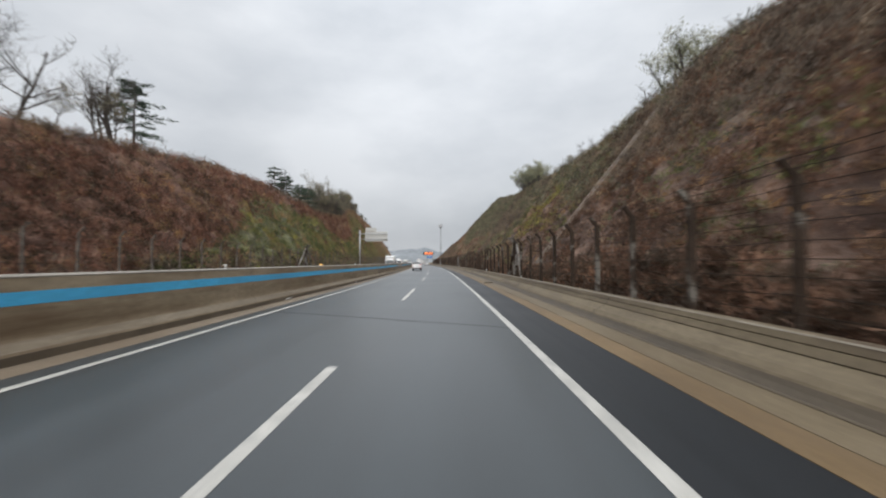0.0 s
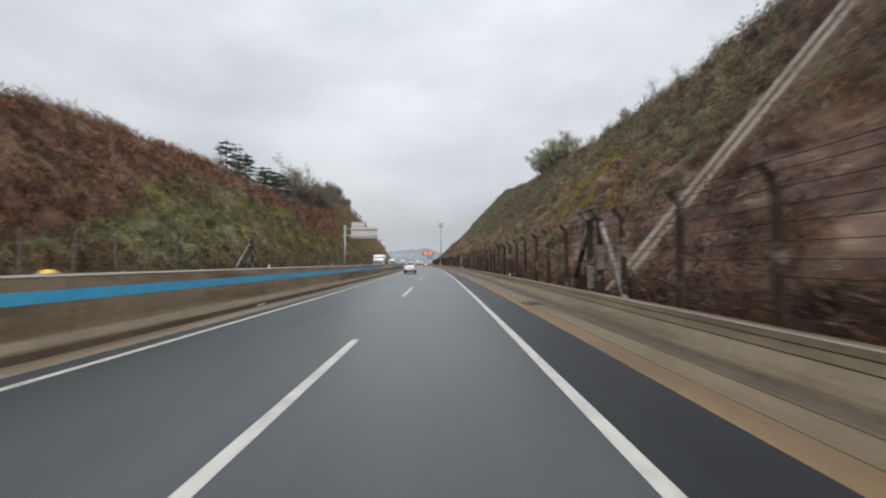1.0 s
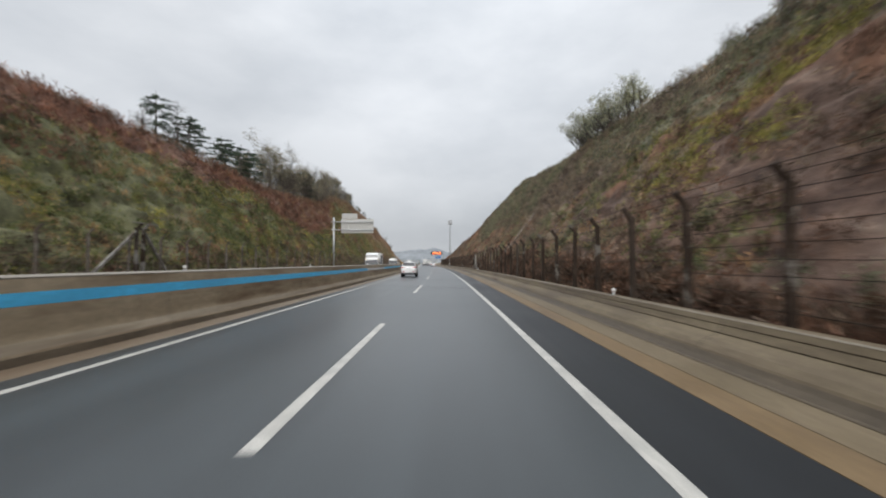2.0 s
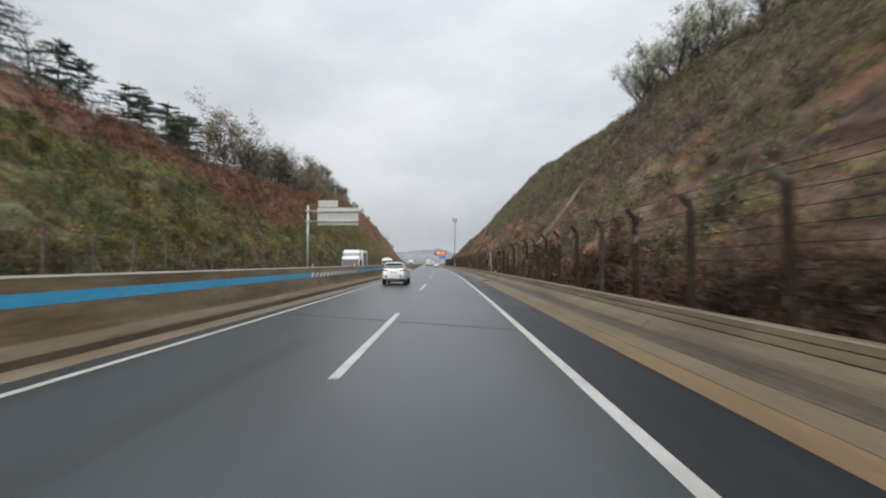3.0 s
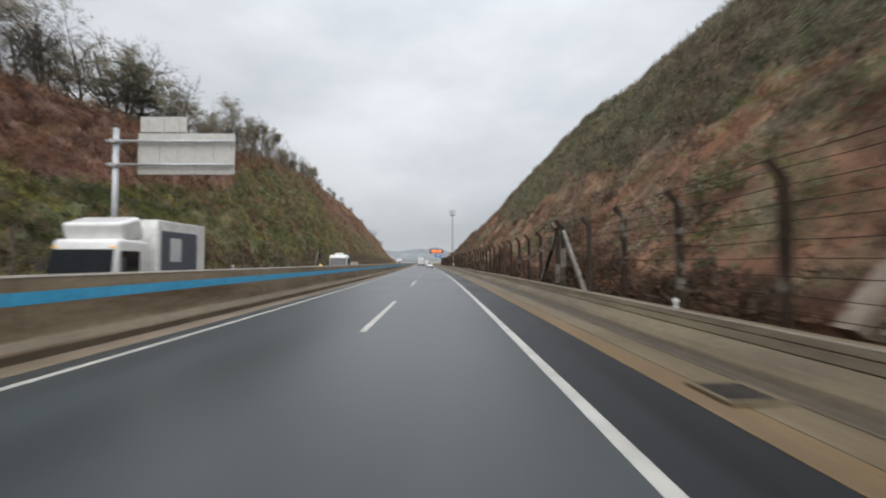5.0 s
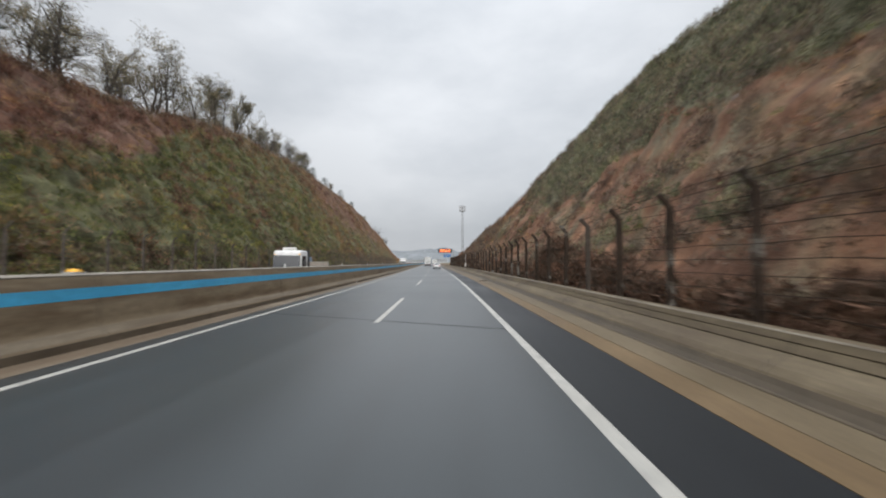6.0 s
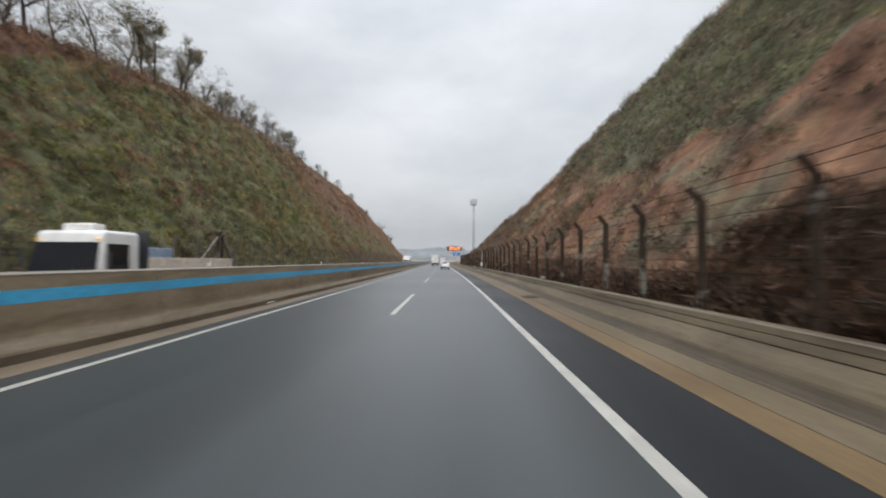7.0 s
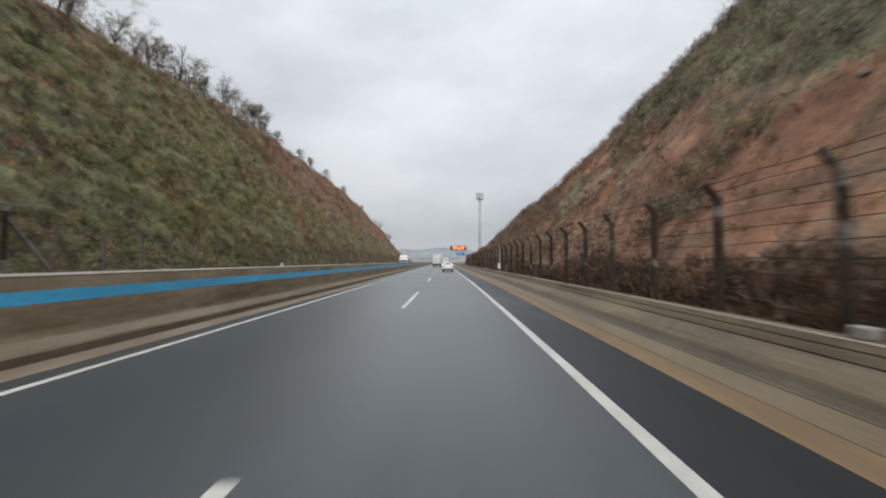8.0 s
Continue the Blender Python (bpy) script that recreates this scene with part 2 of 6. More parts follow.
M_ASPHALT = asphalt_material("wet_asphalt", (0.0225, 0.0275, 0.030), (0.036, 0.044, 0.0485), (0.29, 0.33), 0.55)
M_SHOULDER = asphalt_material("dark_shoulder_asphalt", (0.006, 0.0075, 0.0095), (0.013, 0.0155, 0.0185), (0.40, 0.55), 0.30)
M_PAINT = surface("worn_white_road_paint", (0.345, 0.335, 0.305), (0.455, 0.444, 0.410), 1.2, 30.0, (0.35, 0.55), 0.2, stain=((0.279, 0.274, 0.256), 3.0, None))
M_GUTTER = surface("stained_gutter_concrete", (0.118, 0.079, 0.040), (0.172, 0.120, 0.066), 0.5, 14.0, (0.45, 0.7), 0.3, stain=((0.106, 0.073, 0.043), 0.9, (1.0, 0.12, 1.0)))
M_APRON = surface("wet_apron_concrete", (0.106, 0.082, 0.049), (0.155, 0.122, 0.079), 0.5, 14.0, (0.45, 0.7), 0.3, stain=((0.092, 0.068, 0.040), 0.8, (1.0, 0.1, 1.0)))
M_SILT = surface("silty_gutter_concrete", (0.150, 0.116, 0.080), (0.220, 0.174, 0.125), 0.5, 14.0, (0.4, 0.65), 0.3, stain=((0.125, 0.088, 0.055), 0.8, (1.0, 0.1, 1.0)))
M_WALL = surface("weathered_barrier_concrete", (0.105, 0.081, 0.050), (0.158, 0.126, 0.082), 0.45, 10.0, (0.55, 0.8), 0.35, stain=((0.076, 0.056, 0.038), 0.7, (1.0, 0.25, 3.0)))
M_MEDIAN = surface("brown_stained_median_concrete", (0.168, 0.128, 0.082), (0.250, 0.198, 0.134), 0.4, 10.0, (0.5, 0.75), 0.3, stain=((0.10, 0.066, 0.038), 0.6, (1.0, 0.3, 2.5)))
M_TOE = surface("sky_paled_ledge_concrete", (0.175, 0.142, 0.100), (0.255, 0.212, 0.155), 0.6, 12.0, (0.5, 0.75), 0.3, stain=((0.14, 0.108, 0.074), 0.9, (1.0, 0.2, 3.0)))
M_TOEGRIME = surface("grimy_toe_concrete", (0.068, 0.053, 0.037), (0.118, 0.093, 0.065), 0.7, 12.0, (0.45, 0.7), 0.3)
M_GRIME = surface("dark_grimy_concrete", (0.056, 0.044, 0.030), (0.098, 0.077, 0.053), 0.7, 12.0, (0.4, 0.65), 0.3)
M_CAP = surface("lit_tone_edge_concrete", (0.210, 0.185, 0.154), (0.294, 0.266, 0.224), 0.8, 16.0, (0.5, 0.7), 0.2)
M_WALLEDGE = surface("paler_wall_edge_concrete", (0.150, 0.125, 0.092), (0.215, 0.184, 0.142), 0.8, 16.0, (0.55, 0.75), 0.2, stain=((0.11, 0.085, 0.058), 1.4, (1.0, 0.3, 1.0)))
M_BLUE = surface("blue_barrier_paint", (0.05, 0.36, 0.62), (0.08, 0.44, 0.72), 0.5, 9.0, (0.35, 0.55), 0.1, stain=((0.06, 0.31, 0.52), 1.2, (1.0, 0.2, 1.0)))
M_WHITE = plain("white_paint", (0.78, 0.78, 0.76), 0.4)
M_BLACK = plain("black_paint", (0.03, 0.03, 0.03), 0.5)
M_JOINT = plain("dark_joint", (0.03, 0.025, 0.02), 0.8)
for dull in (M_GUTTER, M_APRON, M_WALL, M_GRIME, M_MEDIAN, M_TOE, M_TOEGRIME):
    dull.node_tree.nodes["Principled BSDF"].inputs["Specular IOR Level"].default_value = 0.22
M_CRACK = plain("black_joint_sealant", (0.009, 0.009, 0.010), 0.8)
M_CRACK.node_tree.nodes["Principled BSDF"].inputs["Specular IOR Level"].default_value = 0.05

# ---- road ----
S0, S1 = -40.0, 620.0


def strip(name, u0, u1, z, s0, s1, step, mat, rows=1):
    ss = np.linspace(s0, s1, max(2, int(round((s1 - s0) / step)) + 1))
    us = np.linspace(u0, u1, rows + 1)
    verts = np.concatenate([atn(s, us, z) for s in ss])
    n = rows + 1
    faces = [(i * n + k, i * n + k + 1, (i + 1) * n + k + 1, (i + 1) * n + k) for i in range(len(ss) - 1) for k in range(rows)]
    return mesh_from(name, verts.tolist(), faces, mat)


def setting(name, me, label, category):
    return tagged(new(name, me), label, category, kind="structure")


road_top = [(-4.50, 0.0), (3.62, 0.0), (3.62, -0.25), (-4.50, -0.25)]
setting("road", sweep("road", road_top, S0, S1, 4, M_ASPHALT), "wet grey asphalt carriageway with two lanes", "road")
setting("road_shoulder", sweep("road_shoulder", [(3.62, 0.0), (4.91, -0.02), (4.91, -0.25), (3.62, -0.25)], S0, S1, 4, M_SHOULDER),
        "dark wet asphalt shoulder beside the edge line", "road shoulder")
setting("gutter_right", sweep("gutter_right", [(4.91, -0.012), (5.462, -0.03), (5.462, -0.3), (4.91, -0.3)], S0, S1, 4, M_GUTTER),
        "rust-stained concrete gutter along the shoulder", "gutter")
setting("apron_right", sweep("apron_right", [(5.478, -0.03), (6.12, 0.0), (6.12, -0.3), (5.478, -0.3)], S0, S1, 4, M_APRON),
        "wet beige concrete apron beside the wall", "gutter")
setting("gutter_left", sweep("gutter_left", [(-5.095, 0.01), (-4.50, -0.006), (-4.50, -0.3), (-5.095, -0.3)], S0, S1, 4, M_SILT),
        "brown stained concrete gutter below the median barrier", "gutter")
setting("edge_line_right", strip("edge_line_right", 3.44, 3.62, 0.004, S0, S1, 4, M_PAINT), "solid white painted edge line", "road marking")
setting("edge_line_left", strip("edge_line_left", -4.04, -3.88, 0.004, S0, S1, 4, M_PAINT), "solid white painted edge line", "road marking")
for k in range(-1, 22):
    dash = tagged(new("lane_dash", strip("lane_dash", -0.085, 0.085, 0.004, 20 * k, 20 * k + 8, 2, M_PAINT)),
                  "white painted lane dash on wet asphalt", "road marking", "dashes between the lanes", "structure")
# narrow transverse joints in the asphalt
for s in (13.75, 66.13, 120.4):
    us = np.linspace(-4.48, 3.6, 9)
    near_edge, far_edge = atn(s - 0.47 * us, us, 0.003), atn(s - 0.47 * us + 0.05, us, 0.003)
    setting("road_joint", mesh_from("road_joint", near_edge.tolist() + far_edge.tolist(), [(k, k + 1, 10 + k, 9 + k) for k in range(8)], M_CRACK),
            "thin dark slanting joint across the asphalt", "road joint")

# opposite carriageway
setting("road_opposite", sweep("road_opposite", [(-15.9, 0.0), (-6.9, 0.0), (-6.9, -0.25), (-15.9, -0.25)], S0, S1, 4, M_ASPHALT),
        "wet asphalt carriageway behind the median barrier", "road")
for u in (-7.1, -14.5):
    setting("edge_line_opposite", strip("edge_line_opposite", u - 0.08, u + 0.08, 0.004, S0, S1, 4, M_PAINT), "solid white painted edge line", "road marking")

# ---- low wall on the near side ----
wall_profile = [(6.12, -0.3), (6.12, 0.0), (6.19, 0.075), (6.26, 0.185), (6.36, 0.275), (6.625, 0.41), (6.65, 0.412), (6.655, 0.430), (6.632, 0.433),
                (6.705, 0.548), (6.725, 0.55), (6.725, 0.568), (6.712, 0.571), (6.76, 0.665), (6.785, 0.68), (7.06, 0.68), (7.08, 0.66), (7.08, -0.3)]
wall_right = setting("wall_right", sweep("wall_right", wall_profile, S0, S1, 4, M_WALL), "low weathered concrete wall with two grooves", "barrier wall")
part("wall_toe", sweep("wall_toe", [(6.03, 0.0), (6.03, 0.004), (6.115, 0.006), (6.182, 0.078), (6.232, 0.150), (6.245, 0.146), (6.20, 0.06), (6.13, 0.0)], S0, S1, 4, M_GRIME), None, wall_right, "dark grimy kerb face")
# top edge strip in a paler tone than the wall face
part("wall_edge", sweep("wall_edge", [(6.755, 0.668), (6.785, 0.684), (6.83, 0.684), (6.83, 0.67)], S0, S1, 4, M_WALLEDGE), None, wall_right, "top edge coloured lighter")

# ---- median barrier ----
half = [(0.40, 0.0), (0.378, 0.155), (0.35, 0.20), (0.24, 0.35), (0.215, 0.41), (0.205, 0.52), (0.155, 1.40), (0.125, 1.45)]
MED = -5.50
med_profile = [(MED + a, z) for a, z in half] + [(MED - a, z) for a, z in reversed(half)]
med_profile = [(MED + 0.40, -0.3)] + med_profile + [(MED - 0.40, -0.3)]
median = setting("median_barrier", sweep("median_barrier", med_profile, S0, S1, 4, M_MEDIAN, smooth=True), "tall brown-stained concrete median barrier with blue band", "barrier wall")


def face_u(z):
    pts = sorted((zz, a) for a, zz in half)
    return MED + float(np.interp(z, [p[0] for p in pts], [p[1] for p in pts]))


def on_face(name, z0, z1, s0, s1, mat, slant=0.0, out=0.004, step=4.0):
    """A thin painted strip on the barrier's face towards the road."""
    ss = np.linspace(s0, s1, max(2, int(round((s1 - s0) / step)) + 1))
    verts, faces = [], []
    for s in ss:
        verts += atn([s, s + slant, s + slant, s], [face_u(z0) + out, face_u(z1) + out, face_u(z1) - 0.01, face_u(z0) - 0.01], [z0, z1, z1, z0]).tolist()
    for i in range(len(ss) - 1):
        for k in range(4):
            k2 = (k + 1) % 4
            faces.append((i * 4 + k, i * 4 + k2, (i + 1) * 4 + k2, (i + 1) * 4 + k))
    faces += [(3, 2, 1, 0), tuple((len(ss) - 1) * 4 + k for k in range(4))]
    return mesh_from(name, verts, faces, mat)


BZ0, BZ1 = 0.945, 1.170
part("blue_band", on_face("blue_band", BZ0, BZ1, S0, 75.6, M_BLUE), None, median, "sky-blue painted band")
part("blue_band", on_face("blue_band", BZ0, BZ1, 87.2, S1, M_BLUE), None, median, "sky-blue painted band")
part("hatched_plate", on_face("hatched_plate", BZ0, BZ1, 75.7, 87.1, M_WHITE), None, median, "white plate with black slanting bars")
for k in range(15):
    part("hatch_bar", on_face("hatch_bar", BZ0 + 0.005, BZ1 - 0.005, 75.9 + k * 0.73, 76.2 + k * 0.73, M_BLACK, 0.42, 0.008, 0.4), None, median)
# the ledge's paler colour adds to the sky light that its slope catches
part("splash_foot", on_face("splash_foot", 0.20, 0.35, S0, S1, M_TOE, out=0.004), None, median, "ledge coloured paler for sky light")
part("grimy_toe", on_face("grimy_toe", 0.0, 0.155, S0, S1, M_TOEGRIME, out=0.005), None, median, "dark grimy toe")
# top edge painted paler for the light that the cap catches from above
part("top_edge", sweep("top_edge", [(MED + 0.157, 1.405), (MED + 0.163, 1.425), (MED + 0.125, 1.462), (MED - 0.125, 1.462), (MED - 0.125, 1.44)], S0, S1, 4, M_CAP),
     None, median, "top edge coloured lighter")

# expansion joints
for k in range(-3, 30):
    part("joint", sweep("joint", [(p[0] - 0.004 if 0 < i < len(wall_profile) - 1 else p[0], p[1] + 0.003) for i, p in enumerate(wall_profile)], 10 * k + 4.0, 10 * k + 4.015, 0.015, M_JOINT), None, wall_right)
    part("joint", sweep("joint", [(MED + (p[0] - MED) * 1.012, p[1] + 0.002) for p in med_profile], 10 * k + 7.0, 10 * k + 7.015, 0.015, M_JOINT), None, median)

# ---- ground and slopes ----
M_SOIL = surface("far_fields", (0.07, 0.075, 0.05), (0.14, 0.12, 0.08), 0.02, 1.0, (0.8, 0.95), 0.4, distance=0.05)


def attr_node(nt, name):
    nd = nt.nodes.new("ShaderNodeAttribute")
    nd.attribute_name = name
    return nd.outputs["Fac"]


def math_node(nt, op, a, b):
    nd = nt.nodes.new("ShaderNodeMath")
    nd.operation = op
    for k, value in enumerate((a, b)):
        if isinstance(value, bpy.types.NodeSocket):
            nt.links.new(value, nd.inputs[k])
        else:
            nd.inputs[k].default_value = value
    return nd.outputs[0]


def slope_material(name, rock, soil, turf, brush, bump):
    """A cut face: rock and soil low down, turf or brush above, by where each holds the slope."""
    mat, nt, bsdf = material(name)
    beds = noise_node(nt, 0.75, 6, 0.62, (1.0, 0.55, 1.5))
    runs = noise_node(nt, 0.62, 7, 0.66, (0.6, 1.2, 0.6))
    blotch = noise_node(nt, 0.33, 5, 0.6)
    fine = noise_node(nt, 9.0, 6, 0.7)
    c_rock = ramp_node(nt, beds.outputs["Fac"], [(0.28, rock[0]), (0.44, rock[1]), (0.58, rock[2]), (0.74, rock[3])])
    c_soil = ramp_node(nt, runs.outputs["Fac"], [(0.30, soil[0]), (0.5, soil[1]), (0.70, soil[2])])
    c_turf = ramp_node(nt, fine.outputs["Fac"], [(0.3, turf[0]), (0.7, turf[1])])
    c_brush = ramp_node(nt, fine.outputs["Fac"], [(0.3, brush[0]), (0.7, brush[1])])
    wobble = math_node(nt, "MULTIPLY", math_node(nt, "SUBTRACT", blotch.outputs["Fac"], 0.5), 1.5)
    m_soil = ramp_node(nt, math_node(nt, "ADD", attr_node(nt, "soil"), wobble), [(0.38, (0, 0, 0)), (0.62, (1, 1, 1))])
    m_over = ramp_node(nt, math_node(nt, "ADD", attr_node(nt, "cover"), math_node(nt, "MULTIPLY", wobble, 0.5)), [(0.36, (0, 0, 0)), (0.64, (1, 1, 1))])
    m_brush = ramp_node(nt, math_node(nt, "ADD", attr_node(nt, "brush"), math_node(nt, "MULTIPLY", wobble, 0.6)), [(0.36, (0, 0, 0)), (0.64, (1, 1, 1))])
    ochre = noise_node(nt, 0.24, 4, 0.6)
    m_ochre = ramp_node(nt, ochre.outputs["Fac"], [(0.48, (0, 0, 0)), (0.62, (0.75, 0.75, 0.75))])
    c_soil = mix_node(nt, m_ochre.outputs["Color"], c_soil.outputs["Color"], c_turf.outputs["Color"])
    low = mix_node(nt, m_soil.outputs["Color"], c_rock.outputs["Color"], c_soil.outputs["Result"])
    high = mix_node(nt, m_brush.outputs["Color"], c_turf.outputs["Color"], c_brush.outputs["Color"])
    col = mix_node(nt, m_over.outputs["Color"], low.outputs["Result"], high.outputs["Result"])
    gr = ramp_node(nt, fine.outputs["Fac"], [(0.3, (0.74, 0.74, 0.74)), (0.7, (1.2, 1.2, 1.2))])
    out = mix_node(nt, 1.0, col.outputs["Result"], gr.outputs["Color"], "MULTIPLY")
    damp = noise_node(nt, 0.55, 5, 0.62)
    wet = ramp_node(nt, damp.outputs["Fac"], [(0.34, (0.50, 0.48, 0.48)), (0.5, (1.0, 1.0, 1.0)), (0.68, (1.45, 1.38, 1.28))])
    out = mix_node(nt, 1.0, out.outputs["Result"], wet.outputs["Color"], "MULTIPLY")
    nt.links.new(out.outputs["Result"], bsdf.inputs["Base Color"])
    bsdf.inputs["Roughness"].default_value = 0.8
    bsdf.inputs["Specular IOR Level"].default_value = 0.2
    both = math_node(nt, "ADD", fine.outputs["Fac"], math_node(nt, "MULTIPLY", beds.outputs["Fac"], 2.0))
    bump_node(nt, both, bsdf, bump, 0.10)
    return mat


M_ROCK = slope_material("brown_cut_rock", [(0.046, 0.030, 0.023), (0.090, 0.056, 0.042), (0.148, 0.098, 0.074), (0.235, 0.180, 0.147)],
                        [(0.094, 0.048, 0.030), (0.175, 0.092, 0.057), (0.275, 0.158, 0.102)], [(0.105, 0.104, 0.066), (0.180, 0.172, 0.112)], [(0.120, 0.088, 0.068), (0.195, 0.148, 0.115)], 0.7)
M_BANK = slope_material("grassy_bank", [(0.08, 0.062, 0.04), (0.12, 0.09, 0.06), (0.16, 0.12, 0.08), (0.20, 0.15, 0.10)],
                        [(0.10, 0.075, 0.05), (0.14, 0.10, 0.065), (0.19, 0.135, 0.085)], [(0.095, 0.100, 0.054), (0.165, 0.160, 0.088)], [(0.150, 0.088, 0.066), (0.235, 0.140, 0.106)], 0.6)

CREST_L = ((-60, 9.5), (27, 10.5), (41, 12.2), (53, 13.0), (65, 14.3), (80, 14.2), (97, 13.2), (112, 14.0), (125, 14.6), (146, 16.3), (154, 17.4), (167, 20.3),
           (183, 24.0), (207, 26.0), (240, 27.5), (290, 26.2), (325, 22.0), (345, 15.5), (358, 10.5), (370, 6.0), (390, 2.5), (420, 0.8), (700, 0.6))
CREST_R = ((-60, 17.0), (24, 16.0), (34, 15.0), (47, 13.4), (57, 14.2), (79, 16.0), (100, 17.9), (116, 19.4), (136, 21.7), (159, 25.0), (170, 24.7), (182, 19.6), (192, 15.0),
           (206, 11.6), (226, 8.8), (244, 6.0), (275, 3.0), (310, 1.2), (360, 0.5), (700, 0.5))


def crest(table, s):
    return np.interp(s, [p[0] for p in table], [p[1] for p in table])


def slope_at(side, s, v):
    """Station, offset and height on a cutting's face; v runs 0 to 1 up the face and on to 2 over the crest and back."""
    table, toe, lean = (CREST_L, 18.5, 0.62) if side < 0 else (CREST_R, 8.4, 0.75)
    h = crest(table, s) + 0.7 * fnoise(s / 14.0, s * 0 + side, 3, 11)
    up = np.clip(v, 0, 1)
    back = np.clip(v - 1, 0, 1)
    z = h * up
    u = toe + lean * z
    ease = up * (1 - up) * 4
    rough = 1.0 if side > 0 else 0.95
    bulge = rough * (0.75 * fnoise(s / 7.0, z / 5.0, 4, 3) + 0.55 * (np.abs(fnoise(s / 3.0, z / 2.0 + s / 9, 3, 23)) - 0.3)) * np.clip(up * 8, 0, 1)
    crag = np.abs(fnoise(s / 1.9 + z / 4.0, z / 1.1, 3, 31)) + 0.6 * np.abs(fnoise(s / 0.9, z / 0.6, 2, 37))
    gully = fnoise(s / 2.6 + z / 9.0, z / 14.0, 3, 47) * 0.55 * np.clip((s - 95) / 20.0, 0.25, 1)
    bulge = bulge + (gully if side > 0 else 0.9 * (0.4 - np.abs(fnoise(s / 1.6 + z / 5, z / 1.2, 2, 53)))) * np.clip(up * 6, 0, 1)
    bulge = bulge + (0.42 - 0.20 * np.clip((s - 95) / 20.0, 0, 1) if side > 0 else 0.22) * (crag - 0.45) * np.clip(up * 6, 0, 1) * np.clip((1 - up) * 6, 0.25, 1)
    for sc, skew in (((35.3, 0.2), (96.2, 0.1)) if side > 0 else ((289.0, 0.0),)):
        bulge = bulge * (1 - np.exp(-((s - sc + skew * z) / 1.7) ** 2))
    u = u - bulge * 0.8
    z = z + 0.5 * bulge * ease
    u = u + back * 75 + 6 * back ** 2
    z = z + back * (1 - back) * 5.0 + 0.8 * back * fnoise(s / 20.0, back * 4, 3, 5) - back ** 2 * h * 0.5
    return s, side * u, z


def sm(x, a, b):
    t = np.clip((x - a) / (b - a), 0, 1)
    return t * t * (3 - 2 * t)


def patch(s, v, seed, scale=9.0):
    return fnoise(s / scale, v * 25 / scale, 3, seed)


def red_zone(s, v):
    """How far the reddish growth holds the left bank."""
    low = np.interp(s, [-50, 22, 38, 50, 58, 66, 80, 98, 105, 115, 125, 135, 143, 152, 165, 200, 260], [0.02, 0.05, 0.16, 0.38, 0.66, 0.76, 0.82, 0.83, 0.66, 0.55, 0.50, 0.54, 0.66, 0.80, 0.90, 0.84, 0.6])
    return sm(v + 0.14 * patch(s, v, 41, 7), low - 0.05, low + 0.08)


def shrub_zone(s, v):
    """How far shrubs hold the upper part of the cut face."""
    low = np.interp(s, [-50, 10, 30, 42, 47, 54, 62, 70, 80, 86, 94, 104, 116, 121, 130, 138, 146, 158, 166, 172, 180, 188, 200], [0.36, 0.40, 0.44, 0.52, 0.66, 0.76, 0.66, 0.52, 0.53, 0.43, 0.46, 0.50, 0.47, 0.42, 0.50, 0.42, 0.37, 0.33, 0.41, 0.46, 0.60, 0.95, 1.2])
    return sm(v + 0.14 * patch(s, v, 61, 8) + 0.07 * patch(s, v, 60, 2.6), low - 0.05, low + 0.08)


def soil_zone(s, v):
    """Where orange soil lies over the rock."""
    return np.clip(0.18 + 0.36 * sm(s, 96, 118) + 0.42 * sm(s, 54, 66) + 0.5 * patch(s, v, 68, 8), 0, 1)


def slope(name, side, mat, label):
    ss = np.concatenate([np.arange(-20, 200, 0.5), np.arange(200, 260, 0.8), np.arange(260, 440, 2.0), np.arange(440, 640, 5.0)])
    vs = np.concatenate([np.linspace(0, 1, 62), 1 + np.linspace(0.01, 1, 14) ** 1.6])
    gs, gv = np.meshgrid(ss, vs, indexing="ij")
    s, u, z = slope_at(side, gs, gv)
    z = np.where(gv <= 0, -0.3, z)
    co = atn(s, u, z).reshape(-1, 3)
    n = len(vs)
    idx = np.arange(len(ss) * n).reshape(len(ss), n)
    quads = np.stack([idx[:-1, :-1], idx[1:, :-1], idx[1:, 1:], idx[:-1, 1:]], -1).reshape(-1, 4)
    if side < 0:
        quads = quads[:, ::-1]
    me = mesh_from(name, co.tolist(), quads.tolist(), mat, True)
    if side > 0:
        shares = {"cover": np.maximum(shrub_zone(gs, gv), 0.8 * sm(gv, 0.99, 1.05)), "soil": soil_zone(gs, gv), "brush": sm(patch(gs, gv, 62, 7), 0.1, -0.3) * (1 - 0.7 * sm(gs, 95, 130))}
    else:
        shares = {"cover": np.clip(0.85 + 0.5 * patch(gs, gv, 55, 5), 0, 1), "soil": 0.5 + 0.5 * patch(gs, gv, 56, 5), "brush": np.maximum(red_zone(gs, gv) * (1 - 0.75 * sm(gs, 150, 200)), 0.75 * sm(gs, 205, 240) * sm(gv, 0.25, 0.6)) * (1 - sm(gv, 1.03, 1.12))}
    for key, share in shares.items():
        me.attributes.new(key, "FLOAT", "POINT").data.foreach_set("value", np.asarray(share).ravel().astype(np.float32))
    return setting(name, me, label, "slope")


